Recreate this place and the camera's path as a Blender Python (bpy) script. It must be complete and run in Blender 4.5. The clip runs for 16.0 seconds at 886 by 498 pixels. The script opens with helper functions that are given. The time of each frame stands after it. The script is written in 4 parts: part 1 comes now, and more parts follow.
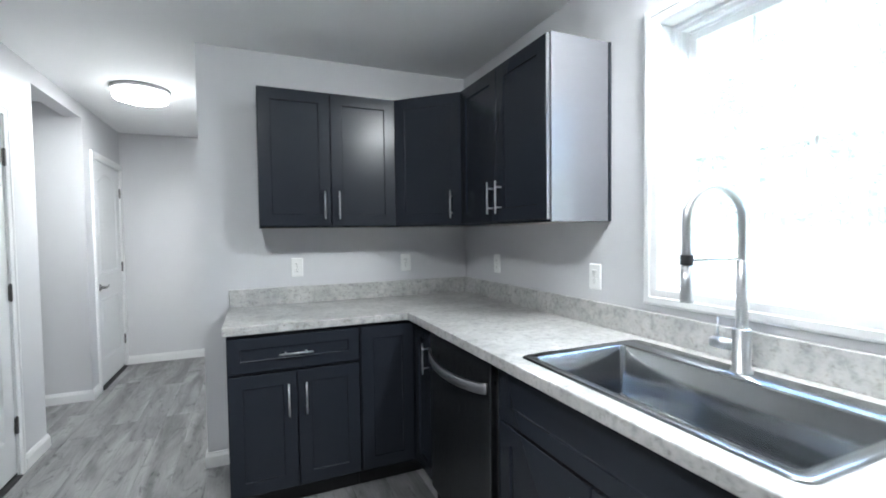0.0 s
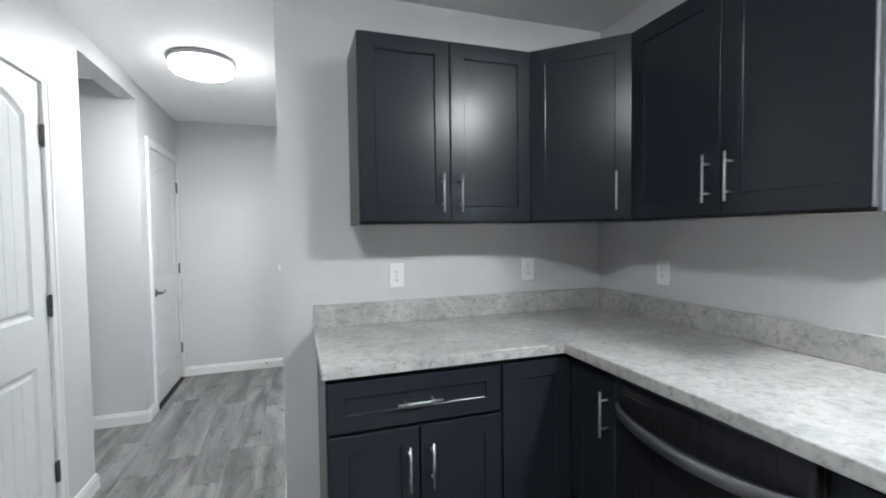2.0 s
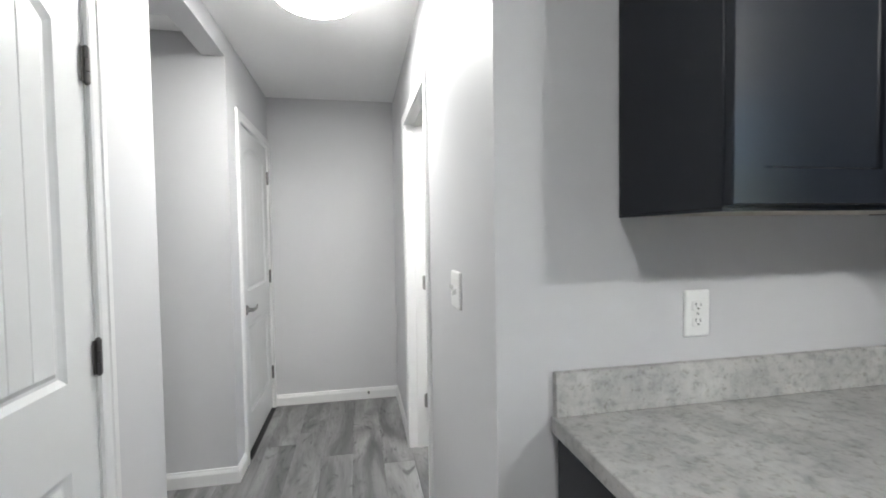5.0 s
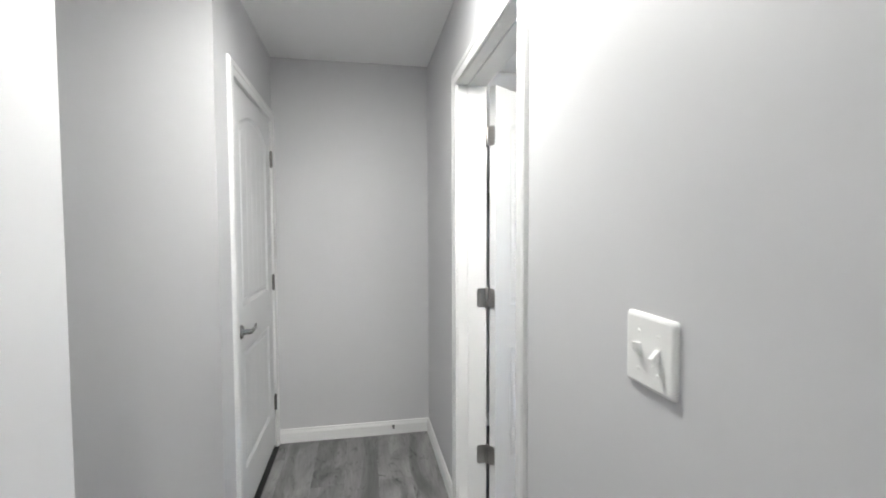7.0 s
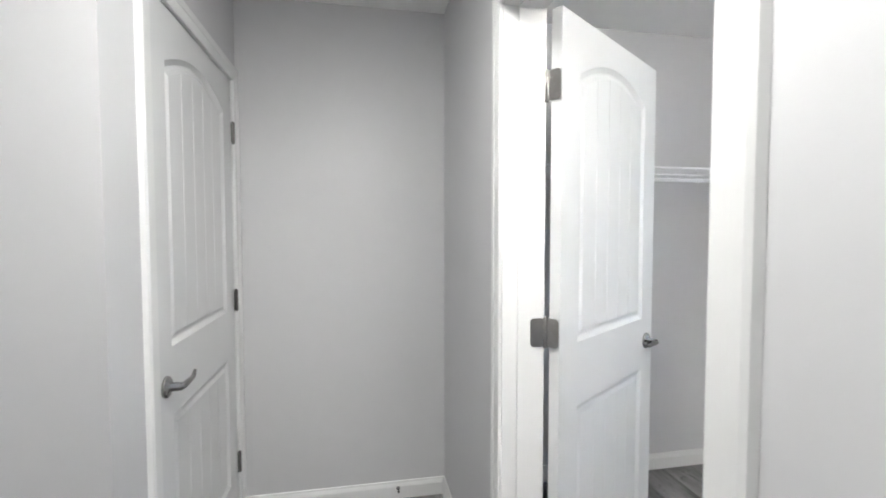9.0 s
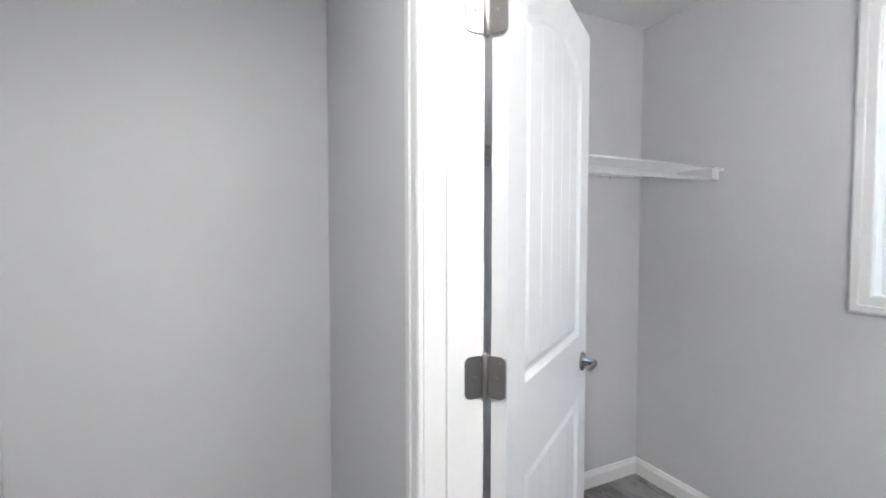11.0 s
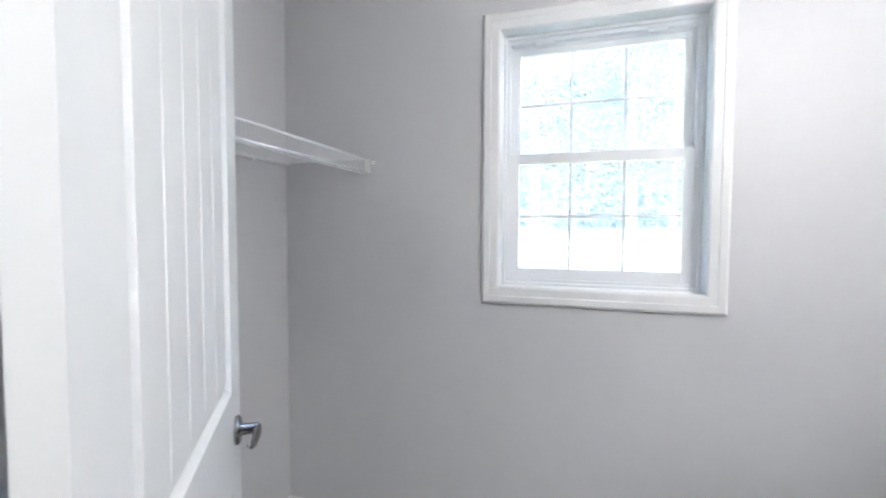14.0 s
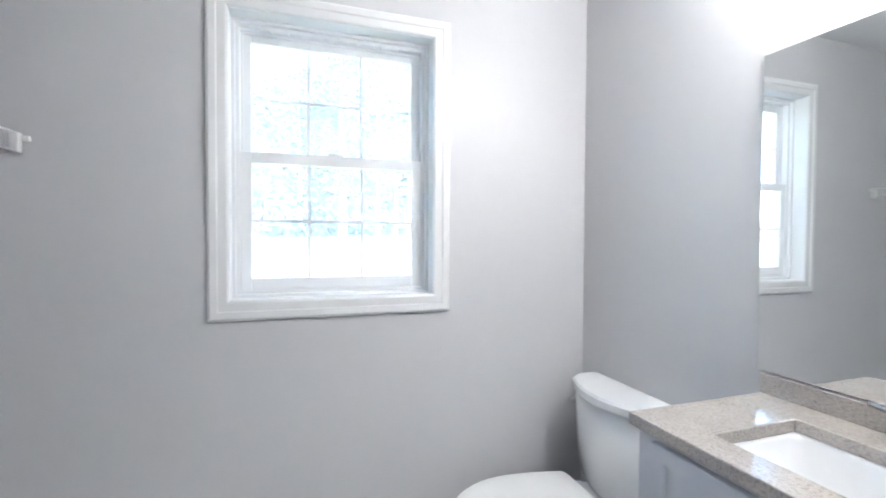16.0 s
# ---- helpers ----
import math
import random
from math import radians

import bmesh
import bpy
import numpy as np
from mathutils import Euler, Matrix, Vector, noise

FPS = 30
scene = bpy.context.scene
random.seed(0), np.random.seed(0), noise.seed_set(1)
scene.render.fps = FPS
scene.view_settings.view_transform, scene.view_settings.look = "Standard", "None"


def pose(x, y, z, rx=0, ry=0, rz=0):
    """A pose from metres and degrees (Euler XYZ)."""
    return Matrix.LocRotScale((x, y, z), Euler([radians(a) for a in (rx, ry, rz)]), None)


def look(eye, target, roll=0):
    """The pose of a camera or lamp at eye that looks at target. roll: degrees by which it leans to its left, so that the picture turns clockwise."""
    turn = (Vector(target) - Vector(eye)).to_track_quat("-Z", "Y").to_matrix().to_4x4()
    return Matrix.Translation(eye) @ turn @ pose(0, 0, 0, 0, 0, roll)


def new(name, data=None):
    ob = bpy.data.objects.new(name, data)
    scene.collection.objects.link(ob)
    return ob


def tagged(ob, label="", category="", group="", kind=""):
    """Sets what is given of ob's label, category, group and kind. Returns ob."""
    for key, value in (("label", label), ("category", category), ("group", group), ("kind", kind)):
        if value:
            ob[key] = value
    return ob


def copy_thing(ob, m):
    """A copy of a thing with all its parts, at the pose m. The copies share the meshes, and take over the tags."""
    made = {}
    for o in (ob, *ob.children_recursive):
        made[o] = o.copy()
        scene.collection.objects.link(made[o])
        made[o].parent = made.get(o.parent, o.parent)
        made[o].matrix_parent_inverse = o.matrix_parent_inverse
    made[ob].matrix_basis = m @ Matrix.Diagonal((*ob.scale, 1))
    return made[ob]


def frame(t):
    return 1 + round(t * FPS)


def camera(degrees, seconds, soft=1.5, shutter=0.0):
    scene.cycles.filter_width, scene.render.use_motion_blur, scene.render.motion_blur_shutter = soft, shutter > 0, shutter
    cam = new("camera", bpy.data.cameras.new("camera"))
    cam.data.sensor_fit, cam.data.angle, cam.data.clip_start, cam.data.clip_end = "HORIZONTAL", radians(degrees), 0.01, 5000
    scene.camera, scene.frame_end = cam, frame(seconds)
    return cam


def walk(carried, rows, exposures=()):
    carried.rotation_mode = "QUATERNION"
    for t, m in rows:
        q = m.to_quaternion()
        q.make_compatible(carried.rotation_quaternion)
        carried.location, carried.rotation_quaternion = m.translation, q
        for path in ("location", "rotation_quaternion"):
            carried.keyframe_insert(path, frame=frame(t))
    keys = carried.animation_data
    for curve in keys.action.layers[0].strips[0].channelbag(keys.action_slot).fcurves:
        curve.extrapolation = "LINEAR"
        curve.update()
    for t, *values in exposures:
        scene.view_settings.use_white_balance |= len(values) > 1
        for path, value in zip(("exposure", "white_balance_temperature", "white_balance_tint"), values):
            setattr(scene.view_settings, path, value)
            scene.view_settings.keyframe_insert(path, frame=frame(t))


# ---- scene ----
cam = camera(90.2, 16.0, soft=1.8, shutter=0.3)
PATH = [
    (0, (0.112, 0.083, 1.345), (0.904, 1.919, 1.274), -0.8),
    (0.5, (0.078, 0.294, 1.35), (0.819, 2.15, 1.275), -0.8),
    (1, (0.022, 0.493, 1.342), (0.713, 2.369, 1.27), -0.7),
    (1.5, (-0.032, 0.697, 1.342), (0.623, 2.585, 1.27), -0.6),
    (2, (-0.094, 0.884, 1.35), (0.54, 2.779, 1.275), -0.8),
    (2.5, (-0.153, 1.079, 1.338), (0.442, 2.987, 1.262), -0.9),
    (3, (-0.205, 1.28, 1.347), (0.325, 3.207, 1.269), -0.9),
    (3.5, (-0.271, 1.465, 1.355), (0.177, 3.413, 1.277), -1.0),
    (4, (-0.341, 1.646, 1.36), (0.051, 3.606, 1.282), -1.0),
    (4.2, (-0.371, 1.714, 1.35), (0.02, 3.674, 1.288), -1.1),
    (6.5, (-0.565, 2.564, 1.369), (-0.214, 4.530, 1.279), -0.35),
    (7, (-0.598, 2.746, 1.369), (-0.234, 4.711, 1.281), -0.2),
    (7.5, (-0.617, 2.914, 1.368), (-0.248, 4.877, 1.282), -0.1),
    (8, (-0.613, 3.088, 1.37), (-0.264, 5.055, 1.28), -0.3),
    (8.2, (-0.603, 3.168, 1.373), (-0.261, 5.136, 1.283), -0.3),
    (10.3, (-0.558, 3.814, 1.347), (0.062, 5.714, 1.278), 0.1),
    (10.5, (-0.545, 3.847, 1.349), (0.143, 5.724, 1.277), -0.0),
    (11, (-0.497, 3.951, 1.355), (0.366, 5.753, 1.272), 0.0),
    (11.5, (-0.437, 4.064, 1.345), (0.608, 5.767, 1.272), 0.1),
    (12, (-0.383, 4.147, 1.347), (0.84, 5.727, 1.272), 0.1),
    (12.5, (-0.337, 4.237, 1.356), (1.089, 5.637, 1.27), 0.2),
    (13, (-0.299, 4.287, 1.361), (1.345, 5.422, 1.274), 0.3),
    (13.5, (-0.251, 4.331, 1.358), (1.551, 5.196, 1.267), 0.2),
    (14, (-0.194, 4.372, 1.356), (1.709, 4.978, 1.261), 0.2),
    (14.5, (-0.149, 4.418, 1.35), (1.827, 4.715, 1.268), 0.5),
    (15, (-0.121, 4.429, 1.324), (1.878, 4.441, 1.274), 0.6),
    (15.5, (-0.108, 4.452, 1.334), (1.865, 4.13, 1.285), 0.6),
    (16, (-0.118, 4.476, 1.345), (1.778, 3.842, 1.295), 0.3),
]
# the clip's camera holds its exposure and shifts its white balance a little
TONES = [(0.0, 4.54, 6050, 5), (2.0, 4.48, 6200, 6), (4.0, 4.40, 6400, 7), (6.5, 4.28, 6550, 7), (8.0, 4.32, 6550, 7), (10.5, 4.32, 6450, 9), (13.0, 4.15, 6250, 9), (14.5, 4.15, 6300, 9), (16.0, 4.25, 6200, 8)]
walk(cam, [(t, look(eye, target, roll)) for t, eye, target, roll in PATH], TONES)

# ---- sky, sun, exposure ----
world = bpy.data.worlds.new("sky")
scene.world = world
world.use_nodes = True
wn = world.node_tree
sky = wn.nodes.new("ShaderNodeTexSky")
sky.sky_type = "NISHITA"
sky.sun_disc = False
sky.sun_elevation = radians(52)
sky.sun_rotation = radians(235)
sky.altitude = 100
sky.dust_density = 0.5
sky.ozone_density = 2.0
wn.links.new(sky.outputs[0], wn.nodes["Background"].inputs[0])
wn.nodes["Background"].inputs[1].default_value = 0.15
sun_data = bpy.data.lights.new("sun", "SUN")
sun_data.energy, sun_data.angle, sun_data.color = 3.5, radians(0.5), (1.0, 0.95, 0.88)
sun = new("sun", sun_data)
sun.matrix_world = look((-12, -9, 20), (0, 2, 0))
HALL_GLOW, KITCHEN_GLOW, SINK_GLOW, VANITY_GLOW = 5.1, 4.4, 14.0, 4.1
LAMP_TINT, HALL_TINT, VANITY_TINT = (1.0, 0.99, 0.985), (1.0, 0.985, 0.96), (1.0, 0.958, 0.935)

# ---- materials ----


def blank(name):
    m = bpy.data.materials.new(name)
    m.use_nodes = True
    nt = m.node_tree
    return m, nt, nt.nodes["Principled BSDF"]


def node(nt, kind, **values):
    n = nt.nodes.new(kind)
    for key, value in values.items():
        n.inputs[key].default_value = value
    return n


def coords(nt, scale=(1, 1, 1), scatter=False):
    """Object coordinates, stretched, shifted at random from object to object."""
    tc = nt.nodes.new("ShaderNodeTexCoord")
    mp = nt.nodes.new("ShaderNodeMapping")
    mp.inputs["Scale"].default_value = scale
    nt.links.new(tc.outputs["Object"], mp.inputs["Vector"])
    if scatter:
        info = nt.nodes.new("ShaderNodeObjectInfo")
        mul = nt.nodes.new("ShaderNodeMath")
        mul.operation = "MULTIPLY"
        mul.inputs[1].default_value = 37.0
        nt.links.new(info.outputs["Random"], mul.inputs[0])
        comb = nt.nodes.new("ShaderNodeCombineXYZ")
        for k in range(3):
            nt.links.new(mul.outputs[0], comb.inputs[k])
        nt.links.new(comb.outputs[0], mp.inputs["Location"])
    return mp.outputs["Vector"]


def noise_of(nt, vec, scale, detail=4.0, rough=0.55, distort=0.0):
    n = node(nt, "ShaderNodeTexNoise", Scale=scale, Detail=detail, Roughness=rough, Distortion=distort)
    nt.links.new(vec, n.inputs["Vector"])
    return n.outputs["Fac"]


def ramp(nt, fac, stops):
    r = nt.nodes.new("ShaderNodeValToRGB")
    els = r.color_ramp.elements
    while len(els) < len(stops):
        els.new(0.5)
    for e, (pos, col) in zip(els, stops):
        e.position, e.color = pos, (*col, 1)
    nt.links.new(fac, r.inputs["Fac"])
    return r.outputs["Color"]


def mix(nt, fac, a, b, mode="MIX"):
    m = nt.nodes.new("ShaderNodeMix")
    m.data_type, m.blend_type = "RGBA", mode
    for sock, val in ((m.inputs[0], fac), (m.inputs[6], a), (m.inputs[7], b)):
        if isinstance(val, bpy.types.NodeSocket):
            nt.links.new(val, sock)
        elif isinstance(val, (int, float)):
            sock.default_value = val
        else:
            sock.default_value = (*val, 1)
    return m.outputs[2]


def bump(nt, bsdf, height, strength, distance):
    b = node(nt, "ShaderNodeBump", Strength=strength, Distance=distance)
    nt.links.new(height, b.inputs["Height"])
    nt.links.new(b.outputs["Normal"], bsdf.inputs["Normal"])


def shade(c, k):
    return tuple(min(1.0, v * k) for v in c)


def paint(name, color, rough, var=0.05, scale=1.5, relief=0.0, relief_scale=300, coat=0.0, rough_var=0.08, grain=0.6):
    m, nt, b = blank(name)
    v = coords(nt)
    big, fine = noise_of(nt, v, scale, 3), noise_of(nt, v, scale * 23, 4)
    c = ramp(nt, big, [(0.3, shade(color, 1 - var)), (0.7, shade(color, 1 + var))])
    c2 = ramp(nt, fine, [(0.35, shade((1, 1, 1), 1 - var * grain)), (0.65, (1, 1, 1))])
    nt.links.new(mix(nt, 1.0, c, c2, "MULTIPLY"), b.inputs["Base Color"])
    r = ramp(nt, fine if grain else big, [(0.3, (rough * (1 - rough_var),) * 3), (0.7, (rough * (1 + rough_var),) * 3)])
    nt.links.new(r, b.inputs["Roughness"])
    b.inputs["Coat Weight"].default_value = coat
    b.inputs["Coat Roughness"].default_value = 0.2
    if relief:
        bump(nt, b, noise_of(nt, v, relief_scale, 2), relief, 0.001)
    return m


def metal(name, color, rough, streak=(1, 1, 60), var=0.12):
    m, nt, b = blank(name)
    v = coords(nt, streak)
    n = noise_of(nt, v, 14, 4)
    nt.links.new(ramp(nt, n, [(0.3, shade(color, 1 - 0.3 * var)), (0.7, color)]), b.inputs["Base Color"])
    nt.links.new(ramp(nt, n, [(0.3, (rough * 0.95,) * 3), (0.7, (rough * 1.05,) * 3)]), b.inputs["Roughness"])
    b.inputs["Metallic"].default_value = 1.0
    return m


def glow(name, color, strength):
    m, nt, b = blank(name)
    b.inputs["Base Color"].default_value = (0.85, 0.85, 0.85, 1)
    b.inputs["Emission Color"].default_value = (*color, 1)
    b.inputs["Emission Strength"].default_value = strength
    return m


WALL = paint("wall_paint", (0.590, 0.588, 0.603), 0.52, 0.015, 0.8, 0.10, 420)
CEIL = paint("ceiling_paint", (0.90, 0.90, 0.90), 0.85, 0.015, 0.8, 0.15, 260)
TRIM = paint("trim_paint", (0.75, 0.75, 0.75), 0.34, 0.012, 3, rough_var=0.02)
DOOR = paint("door_paint", (0.69, 0.695, 0.70), 0.38, 0.012, 2, rough_var=0.02)
CAB = paint("slate_cabinet_paint", (0.0180, 0.0212, 0.0285), 0.25, 0.0, 1.2, rough_var=0.0, grain=0.0)
CAB.node_tree.nodes["Principled BSDF"].inputs["Specular IOR Level"].default_value = 0.27
# pale grey of the end panel, also the window sheen on a door edge
PANEL_AND_SHEEN = paint("grey_laminate_end_panel", (0.135, 0.135, 0.148), 0.33, 0.03, 2.5, rough_var=0.015)
CAB_IN = paint("cabinet_underside", (0.42, 0.38, 0.33), 0.6, 0.1, 6)
KICK = paint("toe_kick", (0.022, 0.023, 0.028), 0.6, 0.1, 4)
PLASTIC = paint("white_plastic", (0.82, 0.82, 0.81), 0.3, 0.008, 3, rough_var=0.01)
SLOT = paint("dark_slot", (0.03, 0.03, 0.03), 0.6, 0.1, 40)
BLACK = paint("black_rubber", (0.012, 0.012, 0.013), 0.55, 0.15, 30)
PORCELAIN = paint("porcelain", (0.80, 0.81, 0.82), 0.09, 0.008, 2, rough_var=0.01)
VANITY = paint("vanity_paint", (0.60, 0.61, 0.64), 0.35, 0.02, 3, 0.05, 300)
WIRE = paint("white_vinyl_wire", (0.80, 0.80, 0.82), 0.35, 0.02, 20)
VINYL = paint("window_vinyl", (0.80, 0.81, 0.82), 0.35, 0.015, 4)
STEEL = metal("brushed_nickel", (0.36, 0.355, 0.35), 0.17)
CHROME = metal("satin_steel", (0.70, 0.71, 0.72), 0.32, (40, 40, 1))
PULL = metal("satin_nickel_pull", (0.62, 0.63, 0.64), 0.42, (20, 20, 20))
SINK = metal("stainless_sink", (0.38, 0.39, 0.40), 0.16, (60, 1, 1), 0.1)
HINGE = metal("hinge_nickel", (0.35, 0.34, 0.33), 0.34, (3, 3, 3))
# the same hinge nickel, darkened for the dim hall that it reflects
HINGE_DIM_REFLECTION = metal("dark_hinge_nickel", (0.16, 0.155, 0.15), 0.3, (3, 3, 3))
DWHANDLE = metal("grey_steel_handle", (0.30, 0.30, 0.315), 0.42, (1, 40, 1))


def black_stainless():
    m, nt, b = blank("black_stainless")
    v = coords(nt, (90, 2, 2))
    n = noise_of(nt, v, 6, 5)
    nt.links.new(ramp(nt, n, [(0.3, (0.028, 0.029, 0.033)), (0.7, (0.05, 0.052, 0.058))]), b.inputs["Base Color"])
    nt.links.new(ramp(nt, n, [(0.3, (0.26,) * 3), (0.7, (0.36,) * 3)]), b.inputs["Roughness"])
    b.inputs["Metallic"].default_value = 0.7
    return m


def laminate():
    m, nt, b = blank("grey_stone_laminate")
    v = coords(nt)
    cloud = noise_of(nt, v, 6.5, 6, 0.6, 0.3)
    blot = noise_of(nt, v, 30, 5, 0.66, 0.3)
    fleck = noise_of(nt, v, 62, 4, 0.6, 0.2)
    speck = noise_of(nt, v, 150, 3, 0.6)
    base = ramp(nt, cloud, [(0.30, (0.385, 0.383, 0.375)), (0.50, (0.475, 0.47, 0.46)), (0.70, (0.57, 0.565, 0.55))])
    veins = ramp(nt, blot, [(0.34, (0.63, 0.633, 0.64)), (0.47, (0.89, 0.89, 0.89)), (0.58, (1, 1, 1)), (0.70, (1.0, 0.985, 0.95))])
    tan = ramp(nt, fleck, [(0.34, (0.72, 0.70, 0.67)), (0.44, (1, 1, 1)), (0.62, (1, 1, 1)), (0.72, (0.93, 0.955, 0.98))])
    dots = ramp(nt, speck, [(0.30, (0.84, 0.84, 0.84)), (0.42, (1, 1, 1))])
    c = mix(nt, 1.0, mix(nt, 1.0, base, veins, "MULTIPLY"), tan, "MULTIPLY")
    nt.links.new(mix(nt, 1.0, c, dots, "MULTIPLY"), b.inputs["Base Color"])
    nt.links.new(ramp(nt, blot, [(0.3, (0.36,) * 3), (0.7, (0.46,) * 3)]), b.inputs["Roughness"])
    bump(nt, b, speck, 0.08, 0.001)
    return m


def granite():
    m, nt, b = blank("speckled_vanity_top")
    v = coords(nt)
    cloud, speck, grain = noise_of(nt, v, 9, 5), noise_of(nt, v, 170, 4, 0.7), noise_of(nt, v, 420, 3, 0.7)
    base = ramp(nt, cloud, [(0.3, (0.45, 0.41, 0.375)), (0.7, (0.55, 0.505, 0.465))])
    a = ramp(nt, speck, [(0.36, (0.66, 0.66, 0.68)), (0.5, (1, 1, 1)), (0.64, (1, 1, 1)), (0.72, (1.0, 0.95, 0.9))])
    g = ramp(nt, grain, [(0.38, (0.72, 0.71, 0.71)), (0.5, (1, 1, 1))])
    nt.links.new(mix(nt, 1.0, mix(nt, 1.0, base, a, "MULTIPLY"), g, "MULTIPLY"), b.inputs["Base Color"])
    b.inputs["Roughness"].default_value = 0.22
    b.inputs["Coat Weight"].default_value = 0.6
    b.inputs["Coat Roughness"].default_value = 0.12
    return m


def plank_wood():
    m, nt, b = blank("grey_vinyl_plank")
    v = coords(nt, (1, 1, 1), True)
    vs = nt.nodes.new("ShaderNodeMapping")
    vs.inputs["Scale"].default_value = (5.0, 0.85, 1)
    nt.links.new(v, vs.inputs["Vector"])
    vf = nt.nodes.new("ShaderNodeMapping")
    vf.inputs["Scale"].default_value = (60, 3.5, 1)
    nt.links.new(v, vf.inputs["Vector"])
    streak = noise_of(nt, vs.outputs[0], 1.3, 5, 0.5, 0.9)
    fibre = noise_of(nt, vf.outputs[0], 2.0, 4, 0.6, 0.3)
    vk = nt.nodes.new("ShaderNodeMapping")
    vk.inputs["Scale"].default_value = (6, 2.2, 1)
    nt.links.new(v, vk.inputs["Vector"])
    knot = noise_of(nt, vk.outputs[0], 1.6, 5, 0.65, 2.2)
    base = ramp(nt, streak, [(0.26, (0.090, 0.089, 0.091)), (0.41, (0.165, 0.163, 0.165)), (0.54, (0.258, 0.255, 0.256)), (0.72, (0.380, 0.375, 0.372))])
    f = ramp(nt, fibre, [(0.32, (0.86, 0.86, 0.87)), (0.55, (1, 1, 1))])
    k = ramp(nt, knot, [(0.30, (0.26, 0.26, 0.27)), (0.37, (0.70, 0.70, 0.71)), (0.46, (1, 1, 1))])
    c = mix(nt, 1.0, mix(nt, 1.0, base, f, "MULTIPLY"), k, "MULTIPLY")
    info = nt.nodes.new("ShaderNodeObjectInfo")
    tone = ramp(nt, info.outputs["Random"], [(0.0, (0.86, 0.86, 0.865)), (1.0, (1, 1, 1))])
    nt.links.new(mix(nt, 1.0, c, tone, "MULTIPLY"), b.inputs["Base Color"])
    nt.links.new(ramp(nt, fibre, [(0.3, (0.46,) * 3), (0.7, (0.36,) * 3)]), b.inputs["Roughness"])
    bump(nt, b, fibre, 0.18, 0.001)
    return m


def clear_glass():
    m, nt, b = blank("window_glass")
    b.inputs["Base Color"].default_value = (0.88, 0.90, 0.90, 1)
    b.inputs["Roughness"].default_value = 0.0
    b.inputs["IOR"].default_value = 1.45
    b.inputs["Transmission Weight"].default_value = 1.0
    # veiling daylight glare, put into the panes as a translucent haze
    haze = node(nt, "ShaderNodeBsdfTranslucent", Color=(0.9, 0.95, 1.0, 1))
    both = nt.nodes.new("ShaderNodeMixShader")
    haze_noise = noise_of(nt, coords(nt), 3.0, 3)
    amount = node(nt, "ShaderNodeMapRange")
    for key, value in (("From Min", 0.3), ("From Max", 0.7), ("To Min", 0.15), ("To Max", 0.175)):
        amount.inputs[key].default_value = value
    nt.links.new(haze_noise, amount.inputs["Value"])
    nt.links.new(amount.outputs[0], both.inputs[0])
    nt.links.new(b.outputs[0], both.inputs[1])
    nt.links.new(haze.outputs[0], both.inputs[2])
    nt.links.new(both.outputs[0], nt.nodes["Material Output"].inputs["Surface"])
    return m


def mirror_glass():
    m, nt, b = blank("mirror_glass")
    b.inputs["Base Color"].default_value = (0.88, 0.90, 0.90, 1)
    b.inputs["Metallic"].default_value = 1.0
    b.inputs["Roughness"].default_value = 0.01
    return m


def lawn():
    m, nt, b = blank("lawn")
    v = coords(nt)
    big, fine = noise_of(nt, v, 0.25, 4), noise_of(nt, v, 9, 5)
    c = ramp(nt, big, [(0.3, (0.20, 0.22, 0.13)), (0.7, (0.28, 0.29, 0.20))])
    f = ramp(nt, fine, [(0.3, (0.6, 0.62, 0.55)), (0.7, (1, 1, 1))])
    nt.links.new(mix(nt, 1.0, c, f, "MULTIPLY"), b.inputs["Base Color"])
    b.inputs["Roughness"].default_value = 0.9
    return m


def leafage(name, dark, light):
    m, nt, b = blank(name)
    g = nt.nodes.new("ShaderNodeNewGeometry")
    nt.links.new(ramp(nt, g.outputs["Random Per Island"], [(0.0, dark), (1.0, light)]), b.inputs["Base Color"])
    b.inputs["Roughness"].default_value = 0.6
    return m


def bark():
    m, nt, b = blank("bark")
    v = coords(nt, (1, 1, 0.2))
    n = noise_of(nt, v, 14, 6, 0.7)
    nt.links.new(ramp(nt, n, [(0.3, (0.09, 0.075, 0.06)), (0.7, (0.24, 0.21, 0.18))]), b.inputs["Base Color"])
    b.inputs["Roughness"].default_value = 0.9
    bump(nt, b, n, 0.6, 0.02)
    return m


DW, LAM, GRANITE, PLANK, GLASS, MIRROR, LAWN, BARK = black_stainless(), laminate(), granite(), plank_wood(), clear_glass(), mirror_glass(), lawn(), bark()
LEAF = leafage("leaves", (0.074, 0.078, 0.062), (0.112, 0.116, 0.096))
RING = paint("nickel_ring_finish", (0.34, 0.34, 0.34), 0.4, 0.03, 10)

# ---- mesh helpers ----


def to_mesh(name, bm, material, smooth=False):
    bmesh.ops.recalc_face_normals(bm, faces=bm.faces)
    me = bpy.data.meshes.new(name)
    for f in bm.faces:
        f.smooth = smooth
    bm.to_mesh(me)
    bm.free()
    me.materials.append(material)
    return me


def part(name, bm, material, parent=None, label="", at=None, smooth=False):
    ob = new(name, to_mesh(name, bm, material, smooth))
    if parent is not None:
        ob.parent = parent
    if at is not None:
        ob.matrix_basis = at
    if label:
        ob["label"] = label
    return ob


def again(ob, at, parent=None):
    """Another object on the same mesh (parts and pieces)."""
    o = new(ob.name.split(".")[0], ob.data)
    o.parent = parent or ob.parent
    o.matrix_basis = at
    if "label" in ob:
        o["label"] = ob["label"]
    return o


